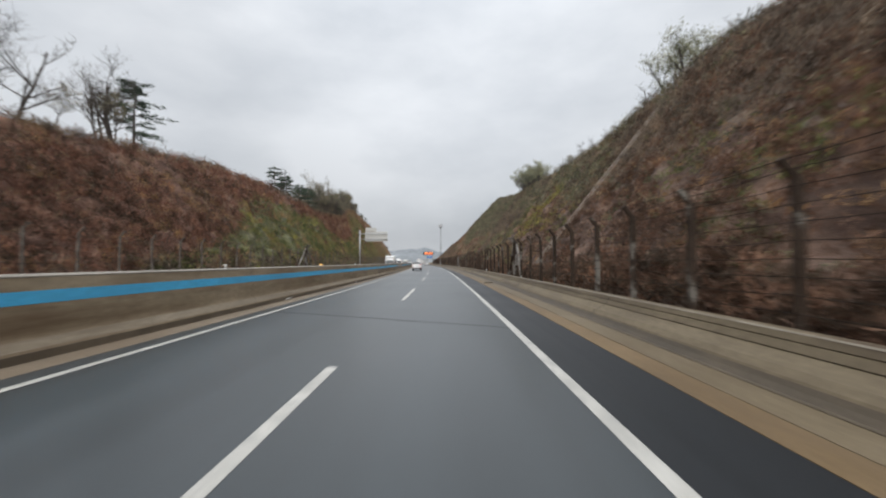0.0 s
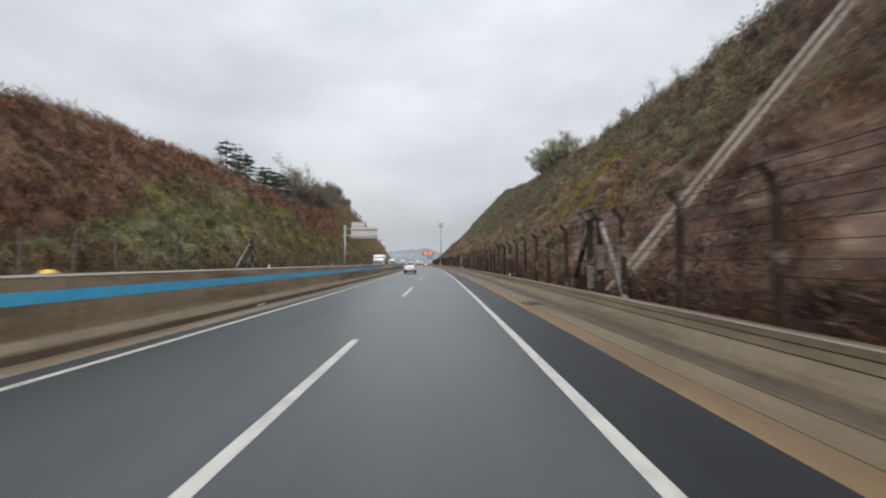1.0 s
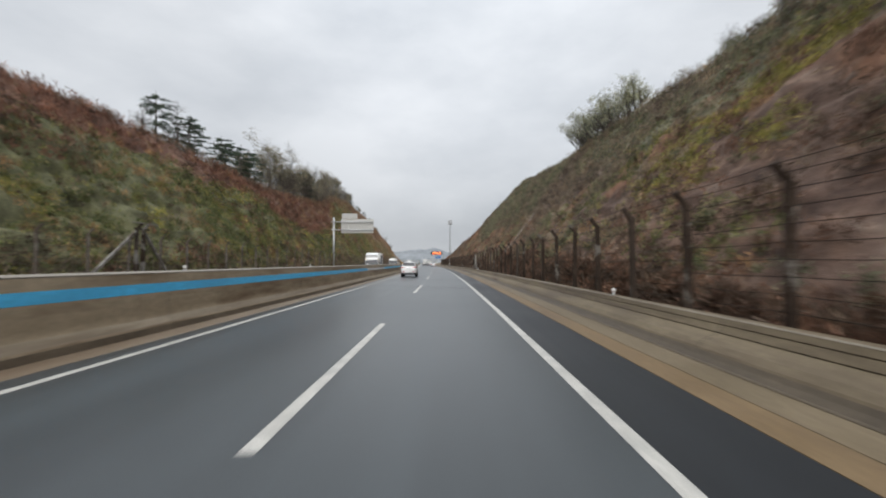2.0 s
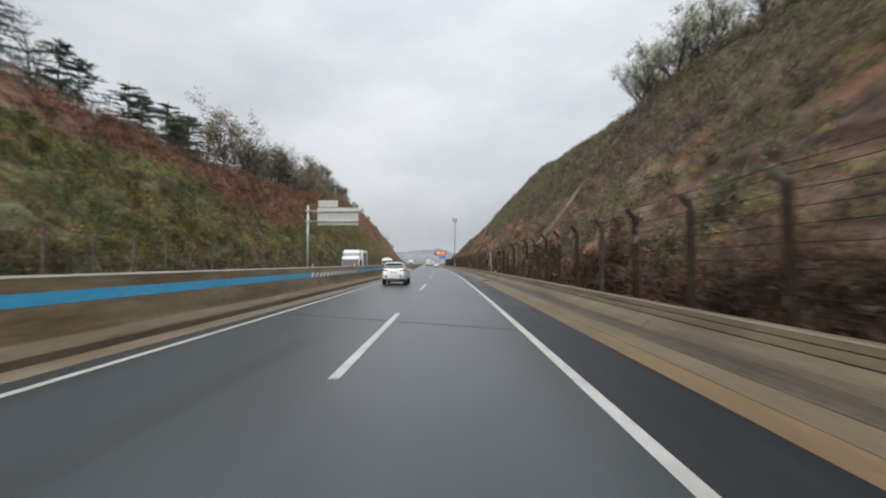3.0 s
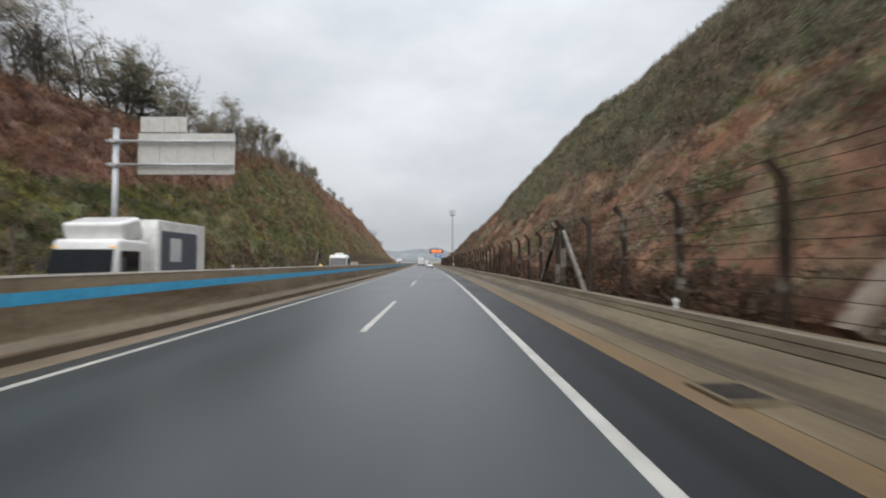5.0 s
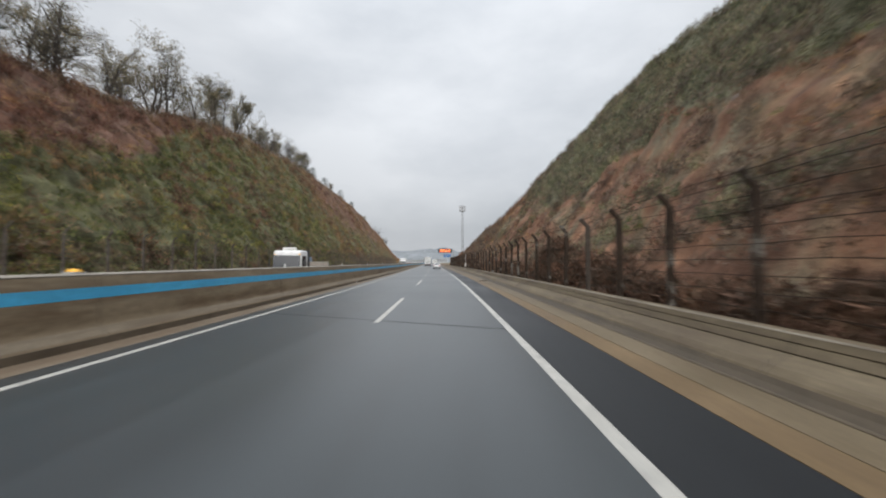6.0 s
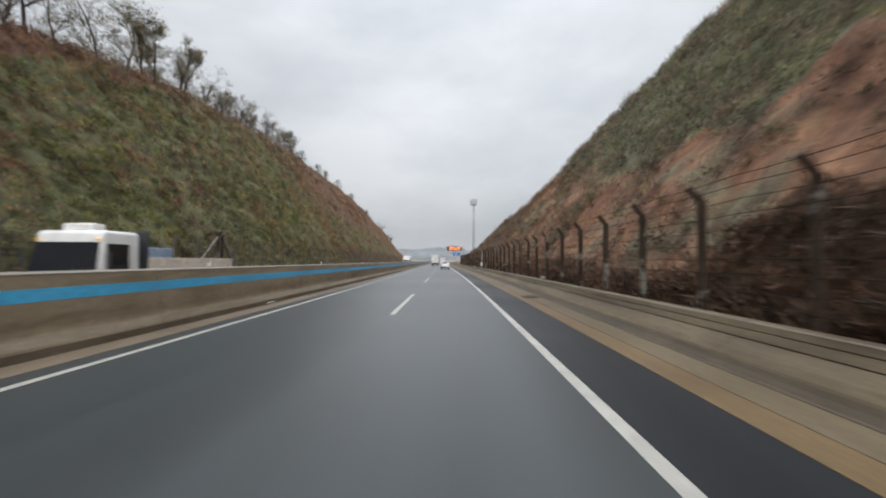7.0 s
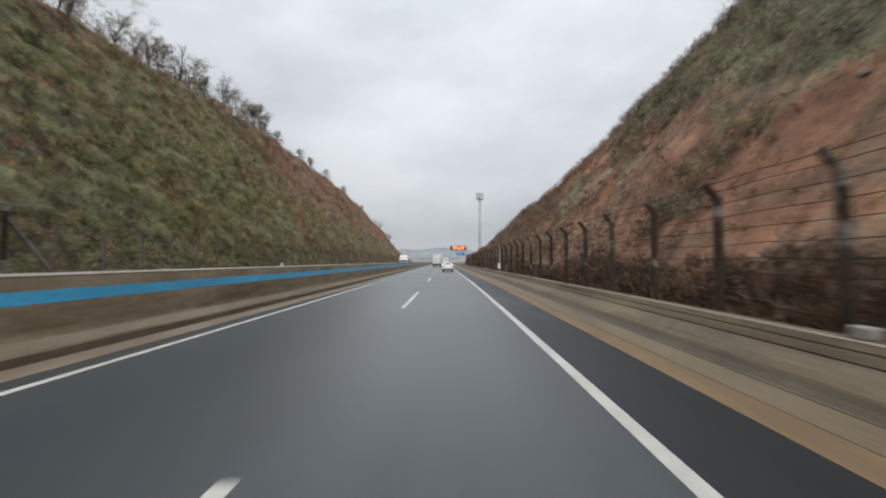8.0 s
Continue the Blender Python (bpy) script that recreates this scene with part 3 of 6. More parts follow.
slope("slope_right", 1, M_ROCK, "steep cut slope of brown rock with shrubs above")
slope("slope_left", -1, M_BANK, "steep grassy bank with reddish dry growth")
gx = 2600.0
setting("ground", mesh_from("ground", [(-gx, -400, -0.32), (gx, -400, -0.32), (gx, 4200, -0.32), (-gx, 4200, -0.32)], [(0, 1, 2, 3)], M_SOIL),
        "brown and green fields reaching to the horizon", "ground")
setting("verge_left", sweep("verge_left", [(-19.2, 0.05), (-15.9, 0.0), (-15.9, -0.3), (-19.2, -0.3)], S0, S1, 4, M_APRON), "concrete verge below the bank", "verge")
setting("verge_right", sweep("verge_right", [(7.08, 0.2), (9.2, 0.3), (9.2, -0.3), (7.08, -0.3)], S0, S1, 4, M_ROCK), "strip of earth behind the low wall", "verge")

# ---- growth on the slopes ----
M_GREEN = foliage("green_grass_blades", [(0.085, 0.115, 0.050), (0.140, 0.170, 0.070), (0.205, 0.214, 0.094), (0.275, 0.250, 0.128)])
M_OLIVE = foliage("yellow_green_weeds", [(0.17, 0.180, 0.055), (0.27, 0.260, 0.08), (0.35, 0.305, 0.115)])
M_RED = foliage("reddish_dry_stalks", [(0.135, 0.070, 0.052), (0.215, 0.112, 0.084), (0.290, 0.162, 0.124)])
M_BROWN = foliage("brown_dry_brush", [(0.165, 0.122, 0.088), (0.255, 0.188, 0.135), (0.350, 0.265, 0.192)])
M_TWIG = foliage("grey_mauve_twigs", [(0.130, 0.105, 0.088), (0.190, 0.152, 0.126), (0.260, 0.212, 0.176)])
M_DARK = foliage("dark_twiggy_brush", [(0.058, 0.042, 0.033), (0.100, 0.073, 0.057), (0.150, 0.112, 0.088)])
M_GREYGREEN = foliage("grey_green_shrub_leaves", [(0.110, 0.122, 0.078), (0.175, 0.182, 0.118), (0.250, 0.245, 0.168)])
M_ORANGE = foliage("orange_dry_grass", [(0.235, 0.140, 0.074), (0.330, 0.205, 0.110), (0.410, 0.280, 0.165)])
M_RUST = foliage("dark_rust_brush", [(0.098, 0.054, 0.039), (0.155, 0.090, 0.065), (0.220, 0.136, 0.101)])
rng = np.random.default_rng(7)


def leaf_cloud(centres, size, count, leaf, up=0.0, flat=1.0, wide=0.28):
    """Loose three-cornered leaves round each centre; up lifts the blades upright, wide is half a blade's width."""
    n = len(centres)
    size = np.broadcast_to(size, (n,))
    d = rng.normal(size=(n, count, 3))
    d /= np.linalg.norm(d, axis=-1, keepdims=True)
    r = rng.random((n, count, 1)) ** 0.45
    off = d * r * size[:, None, None]
    off[..., 2] = np.abs(off[..., 2]) * flat
    pos = centres[:, None, :] + off
    a = rng.normal(size=(n, count, 3))
    a[..., 2] = a[..., 2] * (1 - up) + up * 2.2
    a /= np.linalg.norm(a, axis=-1, keepdims=True)
    b = np.cross(a, rng.normal(size=(n, count, 3)))
    b /= np.linalg.norm(b, axis=-1, keepdims=True) + 1e-9
    ls = leaf * rng.uniform(0.6, 1.4, (n, count, 1))
    return np.stack([pos - b * ls * wide, pos + b * ls * wide, pos + a * ls], axis=2).reshape(-1, 3)


def face_points(side, n, s0, s1, v0, v1, keep):
    s = rng.uniform(s0, s1, n)
    v = rng.uniform(v0, v1, n)
    k = keep(s, v)
    for sc, skew in (((35.3, 0.2), (96.2, 0.1)) if side > 0 else ((289.0, 0.0),)):
        k = k * (np.abs(s - sc + skew * v * crest(CREST_R if side > 0 else CREST_L, s)) > (1.0 if side > 0 else 1.5))
    k = rng.random(n) < k
    s, v = s[k], v[k]
    ss, u, z = slope_at(side, s, v)
    return atn(ss, u, z - 0.08), s, v


def growth(name, side, n, area, keep, mat, label, size, count, leaf, up, flat=1.0, wide=0.28):
    pts, s, v = face_points(side, n, *area, keep)
    sz = rng.uniform(size[0], size[1], len(pts))
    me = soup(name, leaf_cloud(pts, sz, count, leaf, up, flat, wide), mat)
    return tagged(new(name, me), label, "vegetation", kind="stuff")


growth("green_bank_grass", -1, 15000, (8, 300, 0.0, 1.0), lambda s, v: (1 - red_zone(s, v)) * (1 - 0.72 * sm(s, 185, 225)) * (0.35 + 0.65 * sm(patch(s, v, 51), -0.3, 0.15)), M_GREEN,
       "green autumn grass covering the bank", (0.35, 0.85), 44, 0.20, 0.55, 1.0, 0.18)
growth("yellow_green_weeds", -1, 10000, (8, 260, 0.05, 0.95), lambda s, v: (1 - red_zone(s, v)) * sm(patch(s, v, 52, 5), 0.15, 0.40), M_OLIVE,
       "yellow-green weeds in patches on the bank", (0.3, 0.7), 44, 0.16, 0.5, 1.0, 0.2)
growth("brown_bank_brush", -1, 9500, (8, 350, 0.0, 1.0), lambda s, v: 0.10 + 0.20 * sm(s, 90, 130) + 0.30 * sm(s, 142, 172) * red_zone(s, v) + 0.75 * sm(s, 200, 240) * sm(v, 0.15, 0.5) + 0.25 * (1 - sm(s, 28, 55)) + 0.75 * sm(patch(s, v, 53, 5), -0.02, 0.2), M_BROWN,
       "brown withered brush among the grass", (0.3, 0.8), 28, 0.25, 0.6, 1.0, 0.11)
growth("red_dry_growth", -1, 13000, (8, 300, 0.05, 1.04), lambda s, v: np.maximum(red_zone(s, v) * (1 - 0.65 * sm(s, 142, 172)) * (1 - 0.8 * sm(s, 180, 210)) * sm(patch(s, v, 54, 8), -0.6, -0.1), 0.5 * sm(patch(s, v, 49, 5), 0.15, 0.32)), M_RED,
       "reddish dry stalks along the top of the bank", (0.5, 1.1), 34, 0.32, 0.65, 1.0, 0.10)
# grey-brown brush whose pale tone, thicker far off, also stands in for haze
growth("foot_bank_brush", -1, 4200, (8, 330, 0.0, 0.17), lambda s, v: 0.45 + 0.45 * sm(s, 170, 230), M_TWIG, "haze-pale twiggy brush along the foot of the bank", (0.4, 0.95), 27, 0.29, 0.6, 1.0, 0.10)
growth("dark_bank_brush", -1, 11000, (8, 300, 0.0, 0.9), lambda s, v: 1.0 * sm(v, 0.26, 0.10) * (1 - 0.6 * sm(s, 170, 230)) + 0.6 * sm(patch(s, v, 50, 4), 0.08, 0.3) + 0.55 * (1 - sm(s, 38, 62)), M_DARK, "dark twiggy brush in hollows of the bank", (0.4, 0.8), 30, 0.22, 0.4, 1.0, 0.14)
growth("orange_bank_grass", -1, 9000, (60, 420, 0.05, 1.0), lambda s, v: (0.30 + 0.70 * sm(s, 165, 215)) * sm(patch(s, v, 57, 7) + 0.22 * sm(s, 180, 215), -0.02, 0.22), M_ORANGE,
       "orange dry grass on the far bank", (0.35, 0.75), 40, 0.20, 0.6, 1.0, 0.12)
growth("orange_band_grass", -1, 7000, (20, 230, 0.1, 0.95), lambda s, v: 4 * red_zone(s, v) * (1 - red_zone(s, v)) * (0.3 + 0.7 * sm(patch(s, v, 58, 8), -0.2, 0.2)) + 0.6 * sm(patch(s, v, 59, 4), 0.12, 0.3), M_ORANGE,
       "orange dry grass below the reddish growth", (0.35, 0.8), 40, 0.22, 0.6, 1.0, 0.11)

growth("grey_green_shrubs", 1, 12500, (6, 250, 0.25, 1.03), lambda s, v: shrub_zone(s, v) * np.maximum(sm(patch(s, v, 62, 7), -0.15, 0.1) * (0.30 + 0.70 * sm(s, 78, 100)), 0.8 * sm(s, 92, 112)) * (1 - 0.93 * sm(s, 178, 192)), M_GREYGREEN,
       "grey-green shrubs on the upper cut slope", (0.5, 1.15), 68, 0.16, 0.35, 0.9, 0.21)
growth("grey_twig_brush", 1, 10000, (6, 250, 0.2, 1.02), lambda s, v: shrub_zone(s, v) * np.maximum(sm(-patch(s, v, 62, 7), -0.2, 0.1), 0.35) + 0.6 * sm(s, 176, 192) * sm(patch(s, v, 69, 6), -0.2, 0.2), M_TWIG,
       "grey leafless shrubs on the upper cut slope", (0.5, 1.2), 44, 0.32, 0.5, 1.0, 0.08)
growth("brown_slope_brush", 1, 9000, (6, 300, 0.05, 1.02), lambda s, v: np.maximum((0.28 + 0.45 * shrub_zone(s, v)) * sm(patch(s, v, 63, 5), -0.05, 0.2), 0.2 * (1 - sm(s, 38, 60)) * sm(v, 0.2, 0.5)), M_BROWN,
       "brown brush on the cut slope", (0.35, 0.9), 48, 0.24, 0.5, 1.0, 0.09)
growth("dark_slope_brush", 1, 8500, (6, 250, 0.02, 1.0), lambda s, v: np.maximum(sm(patch(s, v, 64, 4), 0.10, 0.32) * (0.55 + 0.45 * shrub_zone(s, v) + 0.3 * sm(v, 0.35, 0.1)), 0.3 * (1 - sm(s, 35, 62)) * sm(v, 0.15, 0.5)), M_DARK,
       "dark leafless brush on the cut slope", (0.4, 0.9), 48, 0.24, 0.45, 1.0, 0.09)
growth("orange_slope_grass", 1, 8000, (6, 260, 0.1, 0.95), lambda s, v: sm(patch(s, v, 65, 6), 0.06, 0.30) * (1 - 0.75 * shrub_zone(s, v)) * (0.5 + 0.5 * np.exp(-((s - 62) / 14.0) ** 2)), M_ORANGE,
       "orange dry grass on rock ledges", (0.25, 0.5), 34, 0.18, 0.6, 1.0, 0.11)
growth("green_slope_grass", 1, 6500, (6, 200, 0.08, 0.95), lambda s, v: np.maximum(sm(patch(s, v, 66, 5), 0.10, 0.28) * (1 - 0.8 * sm(s, 100, 118)), 0.8 * np.exp(-((s - 69) / 5.0) ** 2) * sm(patch(s, v, 77, 6), -0.2, 0.1)) * (1 - 0.5 * shrub_zone(s, v)), M_GREEN,
       "green grass tufts on the cut slope", (0.25, 0.55), 40, 0.16, 0.55, 1.0, 0.14)
growth("rust_slope_brush", 1, 3600, (6, 60, 0.02, 0.95), lambda s, v: (1 - sm(s, 24, 40)) * 0.75 * sm(patch(s, v, 78, 5), -0.3, 0.1) + 0.15, M_RUST,
       "rust-brown withered brush on the cut slope", (0.4, 0.95), 46, 0.26, 0.5, 1.0, 0.09)
growth("green_tufts", 1, 5200, (6, 185, 0.05, 0.75), lambda s, v: 0.8 * sm(patch(s, v, 74, 2.2), 0.10, 0.30) * (1 - shrub_zone(s, v)) * (1 - 0.45 * sm(s, 98, 116)), M_GREYGREEN,
       "small grey-green tufts scattered over the rock", (0.22, 0.5), 44, 0.14, 0.45, 0.9, 0.2)
growth("twig_clumps", 1, 5200, (60, 200, 0.08, 0.8), lambda s, v: 0.75 * sm(patch(s, v, 75, 3.4), 0.05, 0.25) * (1 - shrub_zone(s, v)), M_TWIG,
       "grey-brown twiggy bushes on the bare soil", (0.4, 1.0), 46, 0.26, 0.5, 1.0, 0.08)
growth("soil_shrubs", 1, 3600, (66, 190, 0.1, 0.7), lambda s, v: 0.8 * sm(patch(s, v, 76, 4.5), 0.16, 0.34) * (1 - shrub_zone(s, v)), M_GREYGREEN,
       "single grey-green shrubs on the bare soil", (0.4, 0.95), 60, 0.16, 0.4, 1.0, 0.2)
growth("olive_slope_grass", 1, 3000, (40, 72, 0.35, 0.95), lambda s, v: 0.9 * np.exp(-((s - 54) / 8.0) ** 2) * sm(patch(s, v, 70, 6), -0.2, 0.1) * (1 - shrub_zone(s, v)), M_OLIVE,
       "yellow-green grass on the upper cut slope", (0.25, 0.55), 36, 0.16, 0.55, 1.0, 0.14)
growth("red_slope_brush", 1, 6000, (90, 300, 0.1, 1.02), lambda s, v: np.maximum(sm(s, 172, 190) * sm(patch(s, v, 67, 8), -0.3, 0.2), 0.5 * sm(patch(s, v, 72, 4), 0.12, 0.3) * (1 - shrub_zone(s, v)) + 2.4 * shrub_zone(s, v) * (1 - shrub_zone(s, v)) * sm(s, 92, 100) * sm(patch(s, v, 73, 6), -0.2, 0.1)), M_RED,
       "reddish-brown brush where the cutting runs out", (0.35, 0.85), 46, 0.24, 0.55, 1.0, 0.09)
# twiggy brush between the fence and the rock: dense in places, low and thin further on
bs = np.concatenate([rng.uniform(6, 255, 5000), *[rng.normal(c, 2.4, m) for c, m in ((72.0, 130), (88.0, 260), (136.0, 260))]])
n = len(bs)
tall = 0.30 + 0.70 * vnoise(bs / 4.5, bs * 0, 71)
tall = tall * np.interp(bs, [6, 26, 32, 44, 50, 62, 74, 82, 92, 96, 104, 112, 150, 170, 255], [0.9, 0.9, 0.35, 0.35, 0.8, 1.15, 1.0, 0.8, 1.15, 0.5, 0.85, 0.8, 0.8, 0.95, 1.0])
tall = tall + 0.45 * sum(h * np.exp(-((bs - c) / 3.2) ** 2) for c, h in ((72.0, 0.4), (88.0, 1.0), (136.0, 1.0)))
bz = 0.15 + rng.uniform(0.0, 2.5, n) * tall
bu = 7.75 + 0.45 * bz + rng.uniform(0.0, 0.9, n)
clear = (np.abs(bs - 96.0) > 1.1) & (np.abs(bs - 35.0) > 1.1)
bs, bz, bu = bs[clear], bz[clear], bu[clear]
for k, (name, tone, label) in enumerate((("dark_fence_brush", M_DARK, "dark twiggy brush behind the wire fence"), ("rust_fence_brush", M_RUST, "rust-brown withered brush behind the wire fence"))):
    pts = atn(bs, bu, bz)[k::2]
    tagged(new(name, soup(name, leaf_cloud(pts, rng.uniform(0.3, 0.65, len(pts)), 33, 0.29, 0.45, 1.0, 0.09), tone)), label, "vegetation", kind="stuff")

# loose rocks standing proud of the cut face
M_STONE = surface("grey_brown_rock", (0.075, 0.050, 0.037), (0.175, 0.122, 0.092), 0.8, 6.0, (0.6, 0.85), 0.6, distance=0.05)


def rock_mesh(seed):
    r = random.Random(seed)
    bm = bmesh.new()
    bmesh.ops.create_icosphere(bm, subdivisions=2, radius=1.0)
    for v in bm.verts:
        k = 1 + 0.45 * noise.noise(v.co * 1.3 + Vector((seed * 3.1, 0, 0))) + 0.15 * noise.noise(v.co * 3.3 + Vector((0, seed, 0)))
        v.co = Vector((v.co.x * 0.7, v.co.y * 1.0, v.co.z * 0.85)) * k
    return bm_mesh("rock_ledge", bm, M_STONE)


ledge_meshes = [rock_mesh(k) for k in range(5)]
for k in range(190):
    s, v = random.uniform(5, 190), random.uniform(0.06, 0.55)
    if fnoise(np.array([s / 9.0]), np.array([v * 2.7]), 3, 62)[0] > 0.25 or abs(s - 34.3) < 2 or abs(s - 96) < 2:
        continue
    ss, u, z = slope_at(1, np.array([s]), np.array([v]))
    p = at(ss[0], u[0] + 0.16, z[0] - 0.03)
    ob = tagged(new("rock_ledge", ledge_meshes[k % 5]), "grey-brown rock ledge on the cut slope", "rock", "ledges on the cut slope")
    k_size = random.uniform(0.14, 0.36)
    ob.matrix_basis = pose(p.x, p.y, p.z, random.uniform(-20, 20), random.uniform(10, 50), random.uniform(-25, 25)) @ Matrix.Diagonal((k_size, k_size, k_size, 1))

# ---- trees ----
M_BARK = surface("grey_bark", (0.050, 0.042, 0.036), (0.112, 0.096, 0.083), 3.0, 30.0, (0.8, 0.95), 0.5)
M_LEAF = foliage("dull_autumn_leaves", [(0.125, 0.122, 0.088), (0.200, 0.182, 0.135), (0.29, 0.245, 0.185)])
M_LEAFPALE = foliage("pale_green_leaves", [(0.20, 0.215, 0.15), (0.30, 0.315, 0.22), (0.40, 0.40, 0.29)])
M_NEEDLE = foliage("dark_pine_needles", [(0.035, 0.055, 0.042), (0.058, 0.085, 0.064), (0.085, 0.115, 0.085)])


def grow(r, start, direction, length, radius, depth, verts, faces, tips, twigs=0):
    """A limb with its side branches, as tapered tubes."""
    pts, radii = [start], [radius]
    d = direction.normalized()
    steps = 7 if depth == 3 else (3 if depth > 1 else (2 if depth else 1))
    for i in range(steps):
        d = (d + Vector((r.uniform(-1, 1), r.uniform(-1, 1), r.uniform(-0.4, 0.8))) * 0.16).normalized()
        pts.append(pts[-1] + d * length / steps)
        radii.append(radius * (1 - 0.62 * (i + 1) / steps))
    v, f = tube_arrays(pts, radii, 5 if depth > 1 else 3)
    base = len(verts)
    verts.extend(v)
    faces.extend(tuple(i + base for i in face) for face in f)
    if depth == 0:
        tips.append(pts[-1])
        tips.append(pts[-2])
        return
    for k in range(r.randint(8, 10) if depth == 3 else r.randint(3, 5) + twigs):
        i = r.randint(2, steps) if depth == 3 else r.randint(1, steps)
        side = Vector((r.uniform(-1, 1), r.uniform(-1, 1), r.uniform(-0.1, 0.9))).normalized()
        reach = r.uniform(0.34, 0.55) * (1.15 - 0.5 * i / steps) if depth == 3 else r.uniform(0.42, 0.66)
        grow(r, pts[i], d * 0.45 + side, length * reach, max(0.008, radii[i] * 0.55), depth - 1, verts, faces, tips, twigs)


def broadleaf(name, seed, height, leaves, leaf_mat, label, stems=1):
    r = random.Random(seed)
    tree = thing(name, pose(0, 0, -500), label, "tree")
    verts, faces, tips = [], [], []
    for k in range(stems):
        tilt = 0.15 + 0.17 * (stems - 1)
        lean = Vector((r.uniform(-tilt, tilt), r.uniform(-tilt, tilt), 1.0))
        grow(r, Vector((r.uniform(-0.2, 0.2) * stems, r.uniform(-0.2, 0.2) * stems, -0.4)), lean, height * 0.78, height * 0.015 + 0.02, 3, verts, faces, tips, 0 if leaves else 2)
    part("trunk", mesh_from("trunk", verts, faces, M_BARK), None, tree)
    if leaves:
        c = np.array([list(t) for t in tips])
        part("crown", soup("crown", leaf_cloud(c, rng.uniform(0.25, 0.6, len(c)), leaves, 0.11, 0.1, 0.8), leaf_mat), None, tree)
    return tree


def conifer(name, seed, height, label):
    r = random.Random(seed)
    tree = thing(name, pose(0, 0, -500), label, "tree")
    verts, faces = tube_arrays([(0, 0, -0.4), (0.05, 0, height * 0.5), (0, 0.05, height)], [0.13, 0.08, 0.02], 6)
    verts, faces, centres = list(verts), list(faces), []
    z = height * 0.24
    while z < height * 0.98:
        reach = (height - z) * 0.36 + 1.25 + r.uniform(-0.4, 0.5)
        for k in range(r.randint(5, 8)):
            a = r.uniform(0, 6.28)
            q = reach * r.uniform(0.6, 1.1)
            end = Vector((math.cos(a) * q, math.sin(a) * q, z - 0.06 * q + r.uniform(-0.15, 0.25)))
            v, f = tube_arrays([(0, 0, z), tuple(end * 0.55 + Vector((0, 0, z * 0.45 + 0.08))), tuple(end)], [0.035, 0.022, 0.008], 3)
            base = len(verts)
            verts.extend(v)
            faces.extend(tuple(i + base for i in face) for face in f)
            for t in np.linspace(0.3, 1.0, 7):
                centres.append([end.x * t, end.y * t, z + (end.z - z) * t])
        z += r.uniform(0.50, 0.95)
    part("trunk", mesh_from("trunk", verts, faces, M_BARK), None, tree)
    c = np.array(centres)
    part("crown", soup("crown", leaf_cloud(c, 0.36, 15, 0.20, 0.0, 0.5, 0.16), M_NEEDLE), None, tree)
    return tree


BARE = [broadleaf("bare_tree", 3 + k, 6.0, 0, None, "leafless grey tree on top of the cutting", 2) for k in range(2)]
SPARSE = [broadleaf("thin_leaved_tree", 13 + k, 6.5, 10, M_LEAF, "tall tree with thin autumn leaves on the crest", 1) for k in range(3)]
DENSE = [broadleaf("leafy_tree", 23 + k, 5.5, 11, M_LEAF, "leafy brown-green tree on the crest", 2) for k in range(3)]
PALE = [broadleaf("pale_leaved_tree", 33 + k, 5.5, 4, M_LEAFPALE, "pale green young tree on the cutting's crest", 4) for k in range(2)]
PINE = [conifer("pine_tree", 43 + k, 6.0, "dark green pine on the crest") for k in range(2)]
BASE_H = {"bare_tree": 6.0, "thin_leaved_tree": 6.5, "leafy_tree": 5.5, "pale_leaved_tree": 5.5, "pine_tree": 6.0}
used_trees = set()


def plant(kinds, side, s, h, back=0.3, drop=0.0):
    """Plants a tree of height h on the crest at a station."""
    src = random.choice(kinds)
    table, toe, lean = (CREST_L, 18.5, 0.62) if side < 0 else (CREST_R, 8.4, 0.75)
    z = float(crest(table, s)) - drop
    p = at(s, side * (toe + lean * z + back), z - 0.3)
    k = h / (BASE_H[src.name.split(".")[0]] * 0.98)
    ob = copy_thing(src, pose(p.x, p.y, p.z, 0, 0, random.uniform(0, 360)))
    ob.scale = (k, k, k)
    used_trees.add(src)
    return ob


